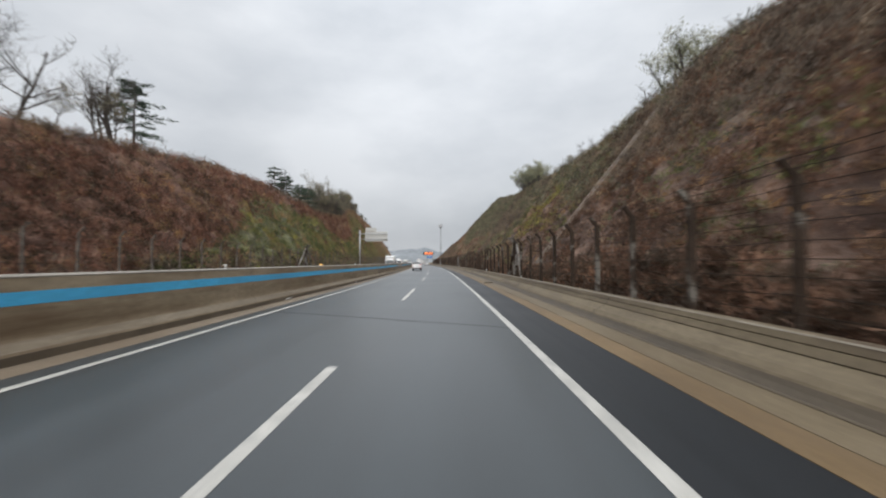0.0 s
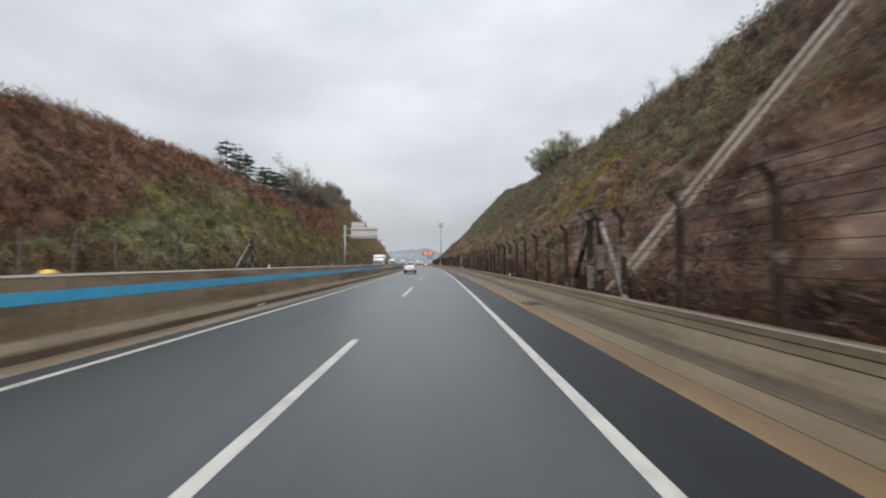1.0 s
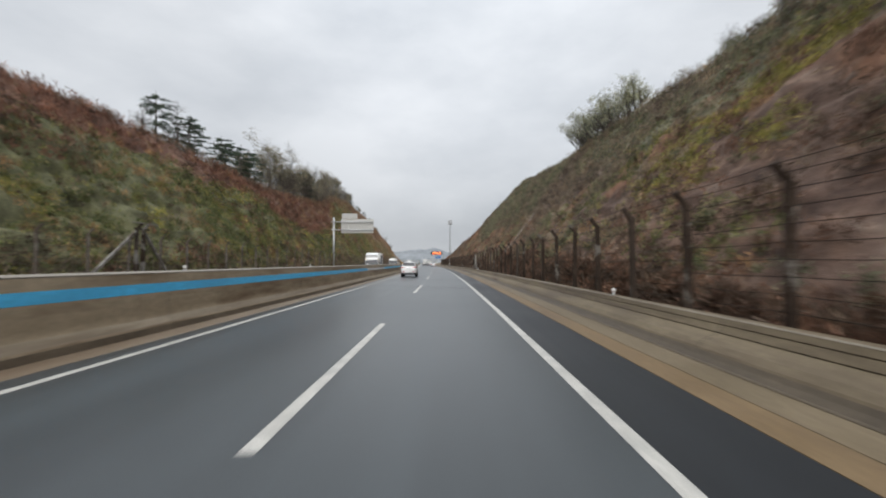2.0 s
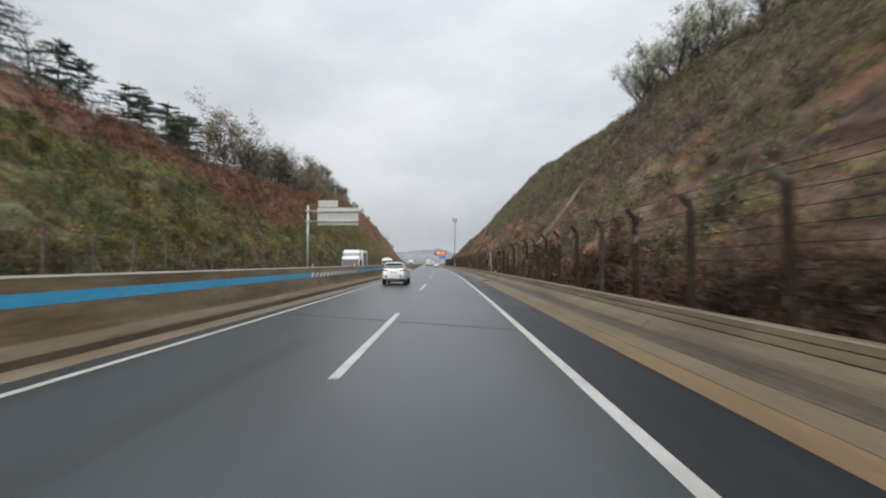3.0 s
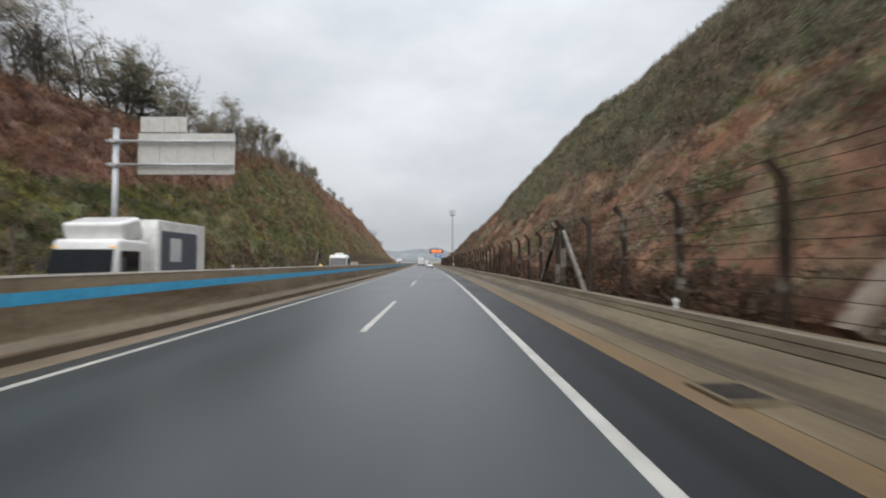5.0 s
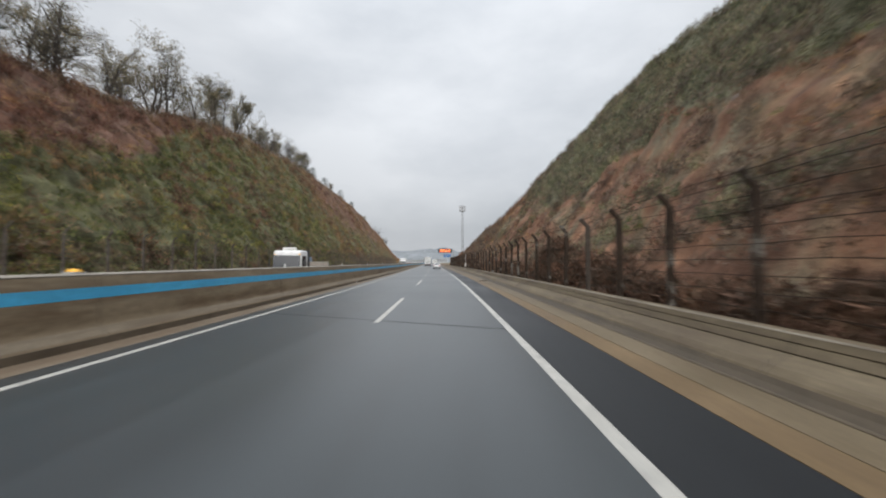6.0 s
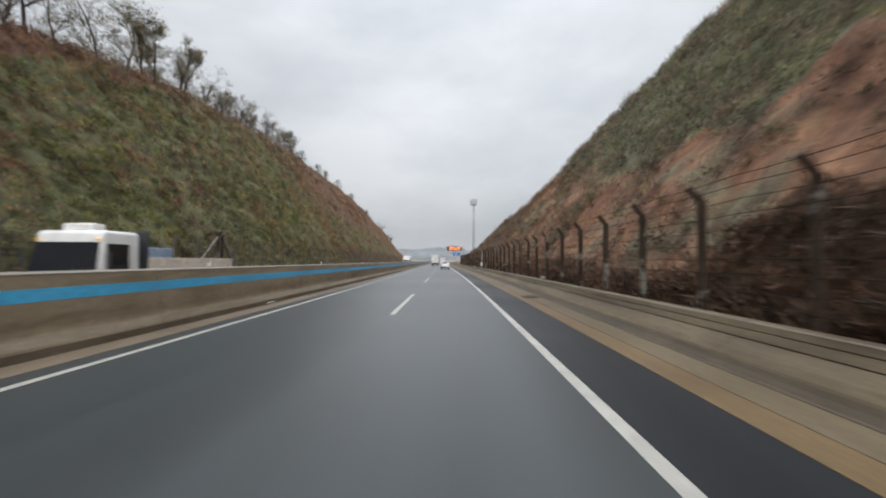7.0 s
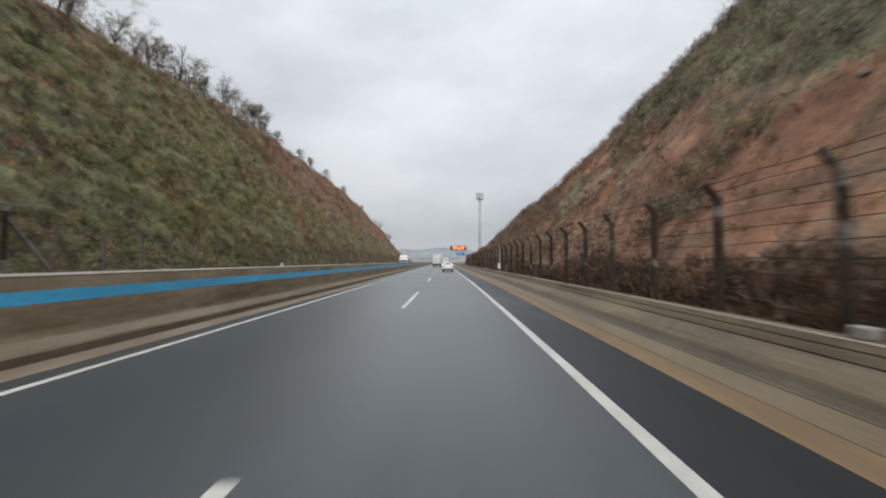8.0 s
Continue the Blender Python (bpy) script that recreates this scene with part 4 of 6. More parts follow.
random.seed(5)
for kinds, s, h, back in ((PINE, 40.5, 5.2, 0.6), (BARE, 39, 7.4, 1.5), (BARE, 36.5, 6.0, 1.0), (SPARSE, 37.5, 4.0, 0.2), (BARE, 28, 7.5, 1.0), (SPARSE, 31, 3.6, 0.3), (BARE, 26, 8.5, 1.0),
                          (PINE, 86, 4.2, 1.0), (PINE, 89, 4.6, 2.2), (PINE, 93, 4.8, 1.0), (PINE, 96, 4.8, 2.0), (PINE, 99, 5.0, 1.2), (PINE, 102.5, 4.6, 1.6), (PINE, 105, 4.8, 2.4), (DENSE, 100.5, 3.6, 0.6), (BARE, 78, 3.4, 1.0), (DENSE, 102, 5.2, 2.0),
                          (PINE, 81, 4.6, 1.4), (BARE, 84, 5.2, 1.0), (DENSE, 97.5, 5.0, 2.2), (SPARSE, 121, 7.4, 1.4), (SPARSE, 124.5, 7.8, 2.2), (SPARSE, 128, 7.2, 2.0), (BARE, 131.5, 7.6, 0.8), (SPARSE, 134.5, 7.4, 2.6), (SPARSE, 138, 7.2, 2.4), (BARE, 142, 7.4, 0.8), (SPARSE, 146, 7.2, 2.4), (SPARSE, 152.5, 6.8, 2.0), (BARE, 157, 6.8, 1.4), (SPARSE, 113.5, 9.0, 2.0), (SPARSE, 114.5, 8.0, 0.4), (SPARSE, 118, 7.6, 1.0), (SPARSE, 109, 7.2, 2.0), (SPARSE, 112, 9.0, 1.0), (DENSE, 110, 6.5, 3.0), (SPARSE, 116, 8.8, 0.6), (BARE, 120, 6.0, 1.0),
                          (BARE, 123, 6.6, 1.0), (DENSE, 126, 5.6, 1.2), (DENSE, 130, 6.6, 1.0), (PINE, 133, 6.2, 1.4), (DENSE, 136, 7.0, 1.8), (SPARSE, 140, 7.4, 1.0),
                          (DENSE, 144, 6.8, 1.6), (SPARSE, 148, 6.6, 0.8), (DENSE, 151, 5.6, 1.2), (SPARSE, 155, 6.4, 0.6), (SPARSE, 159, 7.6, 0.8), (DENSE, 163, 6.4, 1.2),
                          (SPARSE, 167, 8.2, 0.6), (SPARSE, 171, 8.0, 1.0), (DENSE, 176, 6.8, 0.8), (DENSE, 180, 6.6, 1.0), (DENSE, 183, 6.2, 0.6), (DENSE, 185, 5.0, 1.0), (SPARSE, 190, 5.2, 0.6),
                          (BARE, 196, 5.0, 0.8), (SPARSE, 193, 4.6, 0.4), (DENSE, 199, 4.8, 0.8), (BARE, 202, 5.6, 0.6), (SPARSE, 205, 5.2, 0.5), (SPARSE, 208, 6.0, 0.8), (DENSE, 211.5, 4.6, 0.6), (BARE, 215, 6.8, 0.8), (SPARSE, 218, 5.6, 0.5), (SPARSE, 222, 6.4, 0.6), (DENSE, 225.5, 5.0, 0.4), (DENSE, 229, 5.4, 0.4), (DENSE, 232, 4.6, 0.6),
                          (PINE, 239, 3.4, 0.4), (PINE, 253, 3.6, 0.3), (DENSE, 262, 3.2, 0.4), (PINE, 276, 3.6, 0.3), (PINE, 296, 3.2, 0.3), (DENSE, 322, 3.0, 0.4), (BARE, 342, 5.5, 0.5), (BARE, 356, 4.6, 0.5), (DENSE, 352, 2.6, 0.5)):
    plant(kinds if kinds is not DENSE or s > 170 else DENSE[:1] + SPARSE, -1, s, h * random.uniform(0.94, 1.1) * (1.2 if kinds is PINE and s < 110 else 1.12 if 121 < s < 160 else 1.0), back)
for kinds, s, h, back in ((PALE, 35.0, 4.9, 0.0), (PALE, 32.5, 4.2, 0.6), (BARE, 37.5, 3.2, 0.4), (BARE, 30, 2.6, 0.8), (BARE, 28, 2.4, 0.5), (BARE, 44, 2.2, 0.2), (BARE, 48, 2.4, 0.3), (BARE, 51, 2.4, 0.1),
                          (BARE, 53.5, 2.0, 0.3), (DENSE, 58, 2.0, 0.3), (BARE, 63, 2.4, 0.2), (SPARSE, 70, 2.2, 0.6), (PALE, 76.5, 4.0, 0.2), (PALE, 79.5, 4.4, 0.4), (PALE, 82.5, 4.4, 0.1),
                          (PALE, 85.3, 4.7, 0.5), (PALE, 88, 4.8, 0.1), (PALE, 90.6, 4.6, 0.5), (PALE, 93, 4.9, 0.2), (PALE, 95.8, 4.6, 0.1), (PALE, 98.4, 4.6, 0.2), (BARE, 94.5, 4.2, 0.6), (BARE, 86.5, 4.4, 0.8)):
    plant(kinds, 1, s, h, back)
for src in BARE + SPARSE + DENSE + PALE + PINE:
    for o in (*src.children_recursive, src):
        bpy.data.objects.remove(o)

# undergrowth of the wood on the left crest
n = 1500
us = rng.uniform(78, 240, n)
hz = crest(CREST_L, us)
ub = rng.uniform(0.0, 5.0, n)
lift = rng.uniform(0.0, 2.6, n) * (0.4 + 0.6 * vnoise(us / 4.0, us * 0, 91)) * np.interp(us, [78, 90, 104, 116, 122, 150, 165, 190, 205, 240], [0.3, 0.6, 0.6, 0.6, 2.3, 2.2, 1.1, 0.9, 1.0, 0.9])
for k, tone in enumerate((M_LEAF, M_TWIG)):
    tagged(new("wood_undergrowth", soup("wood_undergrowth", leaf_cloud(atn(us, -(18.5 + 0.62 * hz + ub), hz + lift)[k::2], rng.uniform(0.6, 1.3, n)[k::2], 62, 0.24, 0.4, 1.0, 0.09), tone)),
           "tangled undergrowth below the trees on the crest", "vegetation", kind="stuff")

# shrubs that roughen both crests
for side, tone, s0, s1, n in ((-1, M_TWIG, 15, 110, 260), (-1, M_BROWN, 100, 330, 700), (1, M_GREYGREEN, 10, 182, 560), (1, M_TWIG, 20, 260, 700), (1, M_RED, 178, 300, 380)):
    s = rng.uniform(s0, s1, n)
    ss, u, z = slope_at(side, s, rng.uniform(0.96, 1.015, n))
    name = {-1: "crest_brush", 1: "crest_shrubs"}[side]
    tagged(new(name, soup(name, leaf_cloud(atn(ss, u, z), rng.uniform(0.35, 1.0, n), 50, 0.24, 0.45, 1.1, 0.10), tone)), "low brush along the top edge of the slope", "vegetation", kind="stuff")

# ---- wire fences ----
M_POST = surface("weathered_fence_post", (0.026, 0.018, 0.013), (0.058, 0.040, 0.029), 1.6, 12.0, (0.6, 0.85), 0.3, stain=((0.165, 0.150, 0.130), 1.4, None, (0.56, 0.62)))
_nt = M_POST.node_tree
_bsdf = _nt.nodes["Principled BSDF"]
_bsdf.inputs["Specular IOR Level"].default_value = 0.12
_info = _nt.nodes.new("ShaderNodeObjectInfo")
_pale = ramp_node(_nt, _info.outputs["Random"], [(0.84, (0, 0, 0)), (0.98, (0.5, 0.5, 0.5))])
_mix = mix_node(_nt, _pale.outputs["Color"], _bsdf.inputs["Base Color"].links[0].from_socket, (0.110, 0.094, 0.080))
_nt.links.new(_mix.outputs["Result"], _bsdf.inputs["Base Color"])
M_POSTBROWN = surface("brown_fence_post", (0.070, 0.053, 0.041), (0.125, 0.098, 0.078), 1.6, 12.0, (0.7, 0.9), 0.3, stain=((0.16, 0.14, 0.12), 2.6, None))
M_STRUT = surface("pale_weathered_strut", (0.125, 0.115, 0.102), (0.245, 0.230, 0.208), 1.4, 12.0, (0.6, 0.85), 0.3, stain=((0.09, 0.07, 0.055), 2.0, None))
M_WIRE = surface("rusty_wire", (0.018, 0.014, 0.011), (0.04, 0.03, 0.024), 2.0, 20.0, (0.7, 0.9), 0.2)
M_WIRE.node_tree.nodes["Principled BSDF"].inputs["Specular IOR Level"].default_value = 0.05
M_STEEL = surface("galvanised_steel", (0.42, 0.43, 0.44), (0.56, 0.57, 0.58), 0.8, 12.0, (0.4, 0.6), 0.1, metal=0.35)
M_CONCRETE = surface("pale_chute_concrete", (0.160, 0.122, 0.091), (0.262, 0.212, 0.166), 0.7, 9.0, (0.6, 0.8), 0.35, stain=((0.105, 0.074, 0.050), 0.8, (1.0, 1.0, 0.4)))


def post_mesh(side):
    """A square post with a cranked top that leans towards the road."""
    wide = 0.15 if side > 0 else 0.115
    bm = box_bm(wide, wide, 2.75, pose(0, 0, 1.375), 0.015)
    box_bm(wide * 0.8, wide * 0.8, 0.44, pose(-0.13 * side, 0, 2.87, 0, -40 * side, 0), 0.012, bm)
    box_bm(0.20, 0.18, 0.10, pose(0, 0, 0.05), 0.01, bm)
    return bm_mesh("post", bm, M_POST if side > 0 else M_POSTBROWN)


def wire_mesh(u, z, s0, s1, thick, sag):
    """One strand between the posts, slack in every bay."""
    ss = np.arange(s0, s1, 0.7375)
    zz = z - sag * np.abs(np.sin((ss - s0) / 2.95 * math.pi))
    n = len(ss)
    ring = [(-thick, 0), (0, thick), (thick, 0), (0, -thick)]
    verts = np.stack([atn(ss, u + a, zz + b) for a, b in ring], 1).reshape(-1, 3)
    faces = [(i * 4 + k, i * 4 + (k + 1) % 4, i * 4 + 4 + (k + 1) % 4, i * 4 + 4 + k) for i in range(n - 1) for k in range(4)]
    return mesh_from("wire", verts.tolist(), faces, M_WIRE)


def fence(side, u, z0, s0, s1, label, skip):
    ob = thing("wire_fence", pose(0, 0, 0), label, "fence")
    me = post_mesh(1 if side > 0 else -1)
    s = s0
    jumped = False
    while s < s1:
        if side > 0 and s > 110.5 and not jumped:
            s, jumped = s + 1.45, True
        if not any(a < s < b for a, b in skip):
            lean = random.uniform(-1.5, 1.5)
            p = at(s, u, z0)
            part("post", me, None, ob, m=pose(p.x, p.y, p.z, lean, random.uniform(-1, 1), heading(s)))
        s += 2.95
    for k in range(9):
        part("wire", wire_mesh(u - 0.08 * side, z0 + 0.28 + 0.29 * k, s0, s1, 0.007 if side > 0 else 0.005, 0.015 + 0.01 * (k % 3)), None, ob)
    for k, (du, dz) in enumerate(((0.14, 2.86), (0.27, 3.01))):
        part("wire", wire_mesh(u - du * side, z0 + dz, s0, s1, 0.007 if side > 0 else 0.005, 0.03), None, ob)
    return ob


random.seed(9)
fence(1, 7.42, 0.30, 61.05 - 34 * 2.95, 262, "rusty barbed-wire fence on cranked posts along the low wall", ((33.0, 35.2), (107.6, 110.5)))
fence(-1, -17.4, 0.45, 165.2 - 66 * 2.95, 330, "dark barbed-wire fence on cranked posts below the bank", ((62.0, 63.8), (161.6, 163.6)))


def brace(s, u, z0, side, label, feet=(-2.75, 2.75), gap=0.5, tall=2.75):
    """A pair of braced end posts with a short cranked top frame."""
    ob = thing("fence_brace", stand(s, u, z0), label, "fence brace")
    for y, z in ((-gap, 1.55), (gap, 0.85)):
        post = part("post", box_bm(0.18, 0.18, tall + 0.15, pose(0, y, (tall + 0.15) / 2), 0.02), M_POST, ob)
        part("post_plate", box_bm(0.195, 0.195, 0.85, pose(0, y, z), 0.012), M_STRUT, post, "pale weathered plate")
        part("top_arm", box_bm(0.12, 0.12, 0.55, pose(-0.17 * side, y, tall + 0.30, 0, -42 * side, 0), 0.012), M_STRUT if y > 0 else M_POST, ob)
    for foot in feet:
        a, b = Vector((-0.05 * side, foot, 0.0)), Vector((0, math.copysign(gap + 0.05, foot), tall))
        d = b - a
        turn = d.to_track_quat("Z", "Y").to_matrix().to_4x4()
        dark = foot > 0 and side > 0
        strut = part("strut", box_bm(0.15, 0.15, d.length, Matrix.Translation((a + b) / 2) @ turn, 0.015), M_POST if dark else M_STRUT, ob, "slanting dark strut" if dark else "slanting pale grey strut")
        for t, long in ((0.20, 0.50), (0.83, 0.95)) if dark else ():
            part("strut_plate", box_bm(0.165, 0.165, long, Matrix.Translation(a + d * t) @ turn, 0.01), M_STRUT, strut, "pale weathered plate")
    part("top_rail", box_bm(0.08, 2.3, 0.07, pose(-0.36 * side, 0, tall + 0.50), 0.01), M_STRUT, ob, "pale weathered top rail")
    part("cross_rail", box_bm(0.07, 1.3, 0.10, pose(-0.1 * side, 0, tall + 0.16), 0.01), M_POST, ob)
    for k in range(4):
        part("rung", box_bm(0.03, 0.9, 0.03, pose(0, 0, 0.35 + 0.3 * k), 0.004), M_POST, ob)
    return ob


brace(34.0, 7.42, 0.30, 1, "braced double end post of the roadside fence")
brace(109.0, 7.42, 0.30, 1, "braced double end post of the roadside fence", (-3.6, 3.7), 0.45, 2.75)
brace(62.9, -17.4, 0.45, -1, "braced double end post below the grassy bank", (-4.4, 3.1), 0.3, 3.15)
brace(162.5, -17.4, 0.45, -1, "braced double end post below the grassy bank", (-4.4, 3.1), 0.3, 3.15)


# ---- drainage chutes ----
def chute(s, side, z0, z1, label, skew=0.0, wide=1.0):
    """Two kerbs and a stepped channel that run straight up a slope."""
    toe, lean = (18.5, 0.62) if side < 0 else (8.4, 0.75)
    ob = thing("drainage_chute", pose(0, 0, 0), label, "drain")

    def bar(name, ds, width, lift, depth, lab="", tone=None):
        verts, zs = [], np.linspace(z0, z1, 30)
        for z in zs:
            u = toe + lean * z
            for a, b in ((-width / 2, lift), (width / 2, lift), (width / 2, lift - depth), (-width / 2, lift - depth)):
                verts.append(at(s - skew * z + ds + a, side * (u - b * 0.8), z + b * 0.6))
        faces = [(i * 4 + k, i * 4 + (k + 1) % 4, i * 4 + 4 + (k + 1) % 4, i * 4 + 4 + k) for i in range(len(zs) - 1) for k in range(4)]
        faces += [(0, 1, 2, 3), tuple(len(verts) - 4 + k for k in (3, 2, 1, 0))]
        part(name, mesh_from(name, verts, faces, tone or M_CONCRETE), None, ob, lab)

    bar("kerb", -0.44 * wide, 0.46 * wide, 0.30 * wide, 1.0)
    bar("kerb", 0.44 * wide, 0.46 * wide, 0.30 * wide, 1.0)
    bar("channel", 0.0, 0.44 * wide, 0.05 * wide, 0.7, "dark stained channel floor", M_GRIME)
    for z in np.arange(z0 + 0.3, z1, 0.55):
        u = toe + lean * z
        p = at(s - skew * z, side * (u - 0.06), z + 0.05)
        part("step", box_bm(0.12, 0.34, 0.06), M_CONCRETE, ob, m=pose(p.x, p.y, p.z, 0, 0, heading(s)))
    return ob


chute(35.3, 1, 0.4, 13.2, "stained stepped concrete drainage chute up the cut slope", 0.2)
chute(96.2, 1, 0.4, 15.0, "stained stepped concrete drainage chute up the cut slope", 0.1)
chute(289, -1, 2.0, 23.0, "pale concrete drainage chute on the far bank", 0.0, 1.5)

# ---- drain inlets, delineators and small things on the walls ----
M_GRATE = surface("dark_iron_grate", (0.05, 0.045, 0.04), (0.10, 0.09, 0.08), 2.0, 30.0, (0.4, 0.6), 0.2, metal=0.6)
M_AMBER = glow("amber_beacon_lens", (0.75, 0.38, 0.03), 0.35)
M_WHITEPL = plain("white_plastic", (0.72, 0.72, 0.70), 0.45)


def inlet(s, u):
    ob = thing("drain_inlet", stand(s, u, -0.004), "square concrete drain inlet with iron grate", "drain inlet", "drain inlets in the gutter")
    for x, y, sx, sy in ((-0.34, 0, 0.08, 0.9), (0.34, 0, 0.08, 0.9), (0, -0.41, 0.6, 0.08), (0, 0.41, 0.6, 0.08)):
        part("rim", box_bm(sx, sy, 0.05, pose(x, y, 0.008), 0.008), M_APRON, ob)
    part("pit", box_bm(0.62, 0.76, 0.01, pose(0, 0, 0.0)), M_JOINT, ob, "dark pit")
    for k in range(9):
        part("grate_bar", box_bm(0.60, 0.03, 0.02, pose(0, -0.34 + 0.085 * k, 0.016)), M_GRATE, ob)


for s, u in ((36.2, 5.62), (95.1, 5.62), (146.9, 5.66)):
    inlet(s, u)


def delineator(s, u, z, group, size=1.0):
    ob = thing("delineator", stand(s, u, z) @ Matrix.Diagonal((size, size, size, 1)), "small white reflector post on the barrier top", "reflector", group)
    part("foot", box_bm(0.10, 0.12, 0.03, pose(0, 0, 0.015), 0.006), M_STEEL, ob)
    bm = bmesh.new()
    bmesh.ops.create_cone(bm, cap_ends=True, segments=12, radius1=0.032, radius2=0.028, depth=0.12, matrix=pose(0, 0, 0.09))
    part("stem", bm, M_WHITEPL, ob)
    bm = bmesh.new()
    bmesh.ops.create_cone(bm, cap_ends=True, segments=16, radius1=0.055, radius2=0.055, depth=0.03, matrix=pose(0, 0, 0.165, 90, 0, 0))
    part("reflector", bm, M_WHITE, ob, "round white reflector")


for s in (49.6, 98.8, 201.0):
    delineator(s, 6.95, 0.68, "reflectors on the low wall")
for s in (3.5, 15.4, 37.0, 48.0, 59.0, 76.4, 86.9, 105.0, 128.0, 139.5, 151.0, 163.0, 175.0, 187.0, 200.0):
    delineator(s, MED, 1.462, "reflectors on the median barrier", 0.62)


def beacon(s):
    ob = thing("warning_beacon", stand(s, MED, 1.462), "flat amber warning lamp on the median barrier", "warning lamp")
    part("base", box_bm(0.22, 0.26, 0.03, pose(0, 0, 0.015), 0.01), M_STEEL, ob)
    bm = bmesh.new()
    bmesh.ops.create_uvsphere(bm, u_segments=16, v_segments=8, radius=0.11, matrix=Matrix.Translation((0, 0, 0.03)) @ Matrix.Diagonal((1, 1.15, 0.6, 1)))
    part("lens", bm, M_AMBER, ob, "amber lens", smooth=True)


for s in (26.7, 116.6):
    beacon(s)
for s in (20.2, 35.3, 143.1):
    ob = thing("drain_slot", stand(s, MED + 0.405, 0.055), "white-edged drain slot at the barrier's toe", "drain slot", "drain slots in the median barrier")
    part("slot_frame", box_bm(0.05, 0.62, 0.05, pose(0, 0, 0), 0.008), M_WHITEPL, ob, "pale slot frame")
    part("slot_mouth", box_bm(0.056, 0.50, 0.022, pose(0.002, 0, -0.008)), M_JOINT, ob)

M_PALEBOX = plain("weathered_pale_plastic", (0.22, 0.205, 0.18), 0.6)
# junction box and pole behind the low wall
ob = thing("junction_box", stand(189.5, 7.16, 0.55), "small white junction box on a steel pole", "junction box")
part("pole", tube("pole", [(0, 0, -0.3), (0, 0, 2.4), (-0.08, 0, 2.7)], [0.04, 0.04, 0.03], M_STEEL), None, ob)
part("box", box_bm(0.26, 0.42, 0.55, pose(-0.06, 0, 0.65), 0.02), M_WHITEPL, ob, "white box")
ob = tagged(new("wall_lamp_box", bm_mesh("wall_lamp_box", box_bm(0.20, 0.30, 0.17, pose(0, 0, 0.085), 0.03, segments=3), M_PALEBOX)), "small grey-white plastic box on the low wall", "box")
ob.matrix_basis = stand(150.3, 6.95, 0.68)

# ---- sign seen from behind ----
M_SIGNBACK = plain("grey_sign_back", (0.50, 0.49, 0.46), 0.55)
sign = thing("road_sign", stand(116.7, -18.4, 0.0), "large road sign seen from its grey back, on a cantilever pole", "road sign")
part("pole", tube("pole", [(0, 0, 0), (0, 0, 10.15)], [0.20, 0.17], M_STEEL, 14), None, sign)
part("pole_cap", tube("pole_cap", [(0, 0, 10.15), (0, 0, 10.22)], [0.19, 0.10], M_STEEL, 14), None, sign)
part("base_plate", box_bm(0.7, 0.7, 0.06, pose(0, 0, 0.08), 0.01), M_STEEL, sign)
for z in (9.30, 7.82):
    part("arm", tube("arm", [(-0.45, -0.2, z), (7.45, -0.2, z)], [0.085, 0.085], M_STEEL, 10), None, sign)
    part("clamp", box_bm(0.46, 0.5, 0.24, pose(0, -0.05, z), 0.03), M_STEEL, sign)
panel = part("panel", box_bm(6.05, 0.05, 2.62, pose(4.4, 0.02, 8.55), 0.02), M_SIGNBACK, sign, "grey aluminium panel back")
for k in range(6):
    part("rib", box_bm(0.05, 0.05, 2.56, pose(1.6 + 1.12 * k, -0.03, 8.55)), M_SIGNBACK, panel)
small = part("small_panel", box_bm(2.9, 0.05, 0.98, pose(2.95, 0.02, 10.42), 0.02), M_SIGNBACK, sign, "smaller grey panel back")
for x in (2.0, 2.95, 3.9):
    part("rib", box_bm(0.06, 0.06, 1.35, pose(x, -0.03, 10.26)), M_SIGNBACK, small)

# ---- far things: mast, message sign, blue sign, hills ----
M_MAST = surface("pale_mast_steel", (0.17, 0.17, 0.17), (0.25, 0.25, 0.25), 0.8, 10.0, (0.5, 0.7), 0.1, metal=0.2)
M_ANTENNA = plain("grey_antenna_plastic", (0.34, 0.33, 0.33), 0.6)
mast = thing("antenna_mast", stand(323.5, 16.2, 1.5), "tall pale lattice mast with a ring of antennas", "mast")
for k in range(3):
    a = 2.094 * k
    part("leg", tube("leg", [(0.62 * math.cos(a), 0.62 * math.sin(a), 0), (0.42 * math.cos(a), 0.42 * math.sin(a), 28.6)], [0.11, 0.07], M_MAST, 6), None, mast)
for j in range(19):
    z = 0.5 + 1.5 * j
    w = 0.62 - 0.2 * z / 28.6
    for k in range(3):
        a, b = 2.094 * (k + j % 2), 2.094 * (k + 1 - j % 2)
        part("lattice_bar", tube("lattice_bar", [(w * math.cos(a), w * math.sin(a), z), (w * math.cos(b), w * math.sin(b), z + 1.5)], [0.035, 0.035], M_MAST, 4), None, mast)
bm = bmesh.new()
bmesh.ops.create_cone(bm, cap_ends=True, segments=16, radius1=1.3, radius2=1.3, depth=0.12, matrix=pose(0, 0, 26.0))
part("platform", bm, M_MAST, mast)
for j in range(9):
    a = 6.283 * j / 9
    part("antenna", box_bm(0.32, 0.16, 2.6, pose(1.45 * math.cos(a), 1.45 * math.sin(a), 27.5, 0, 0, math.degrees(a) + 90), 0.04), M_ANTENNA, mast, "grey panel antenna")

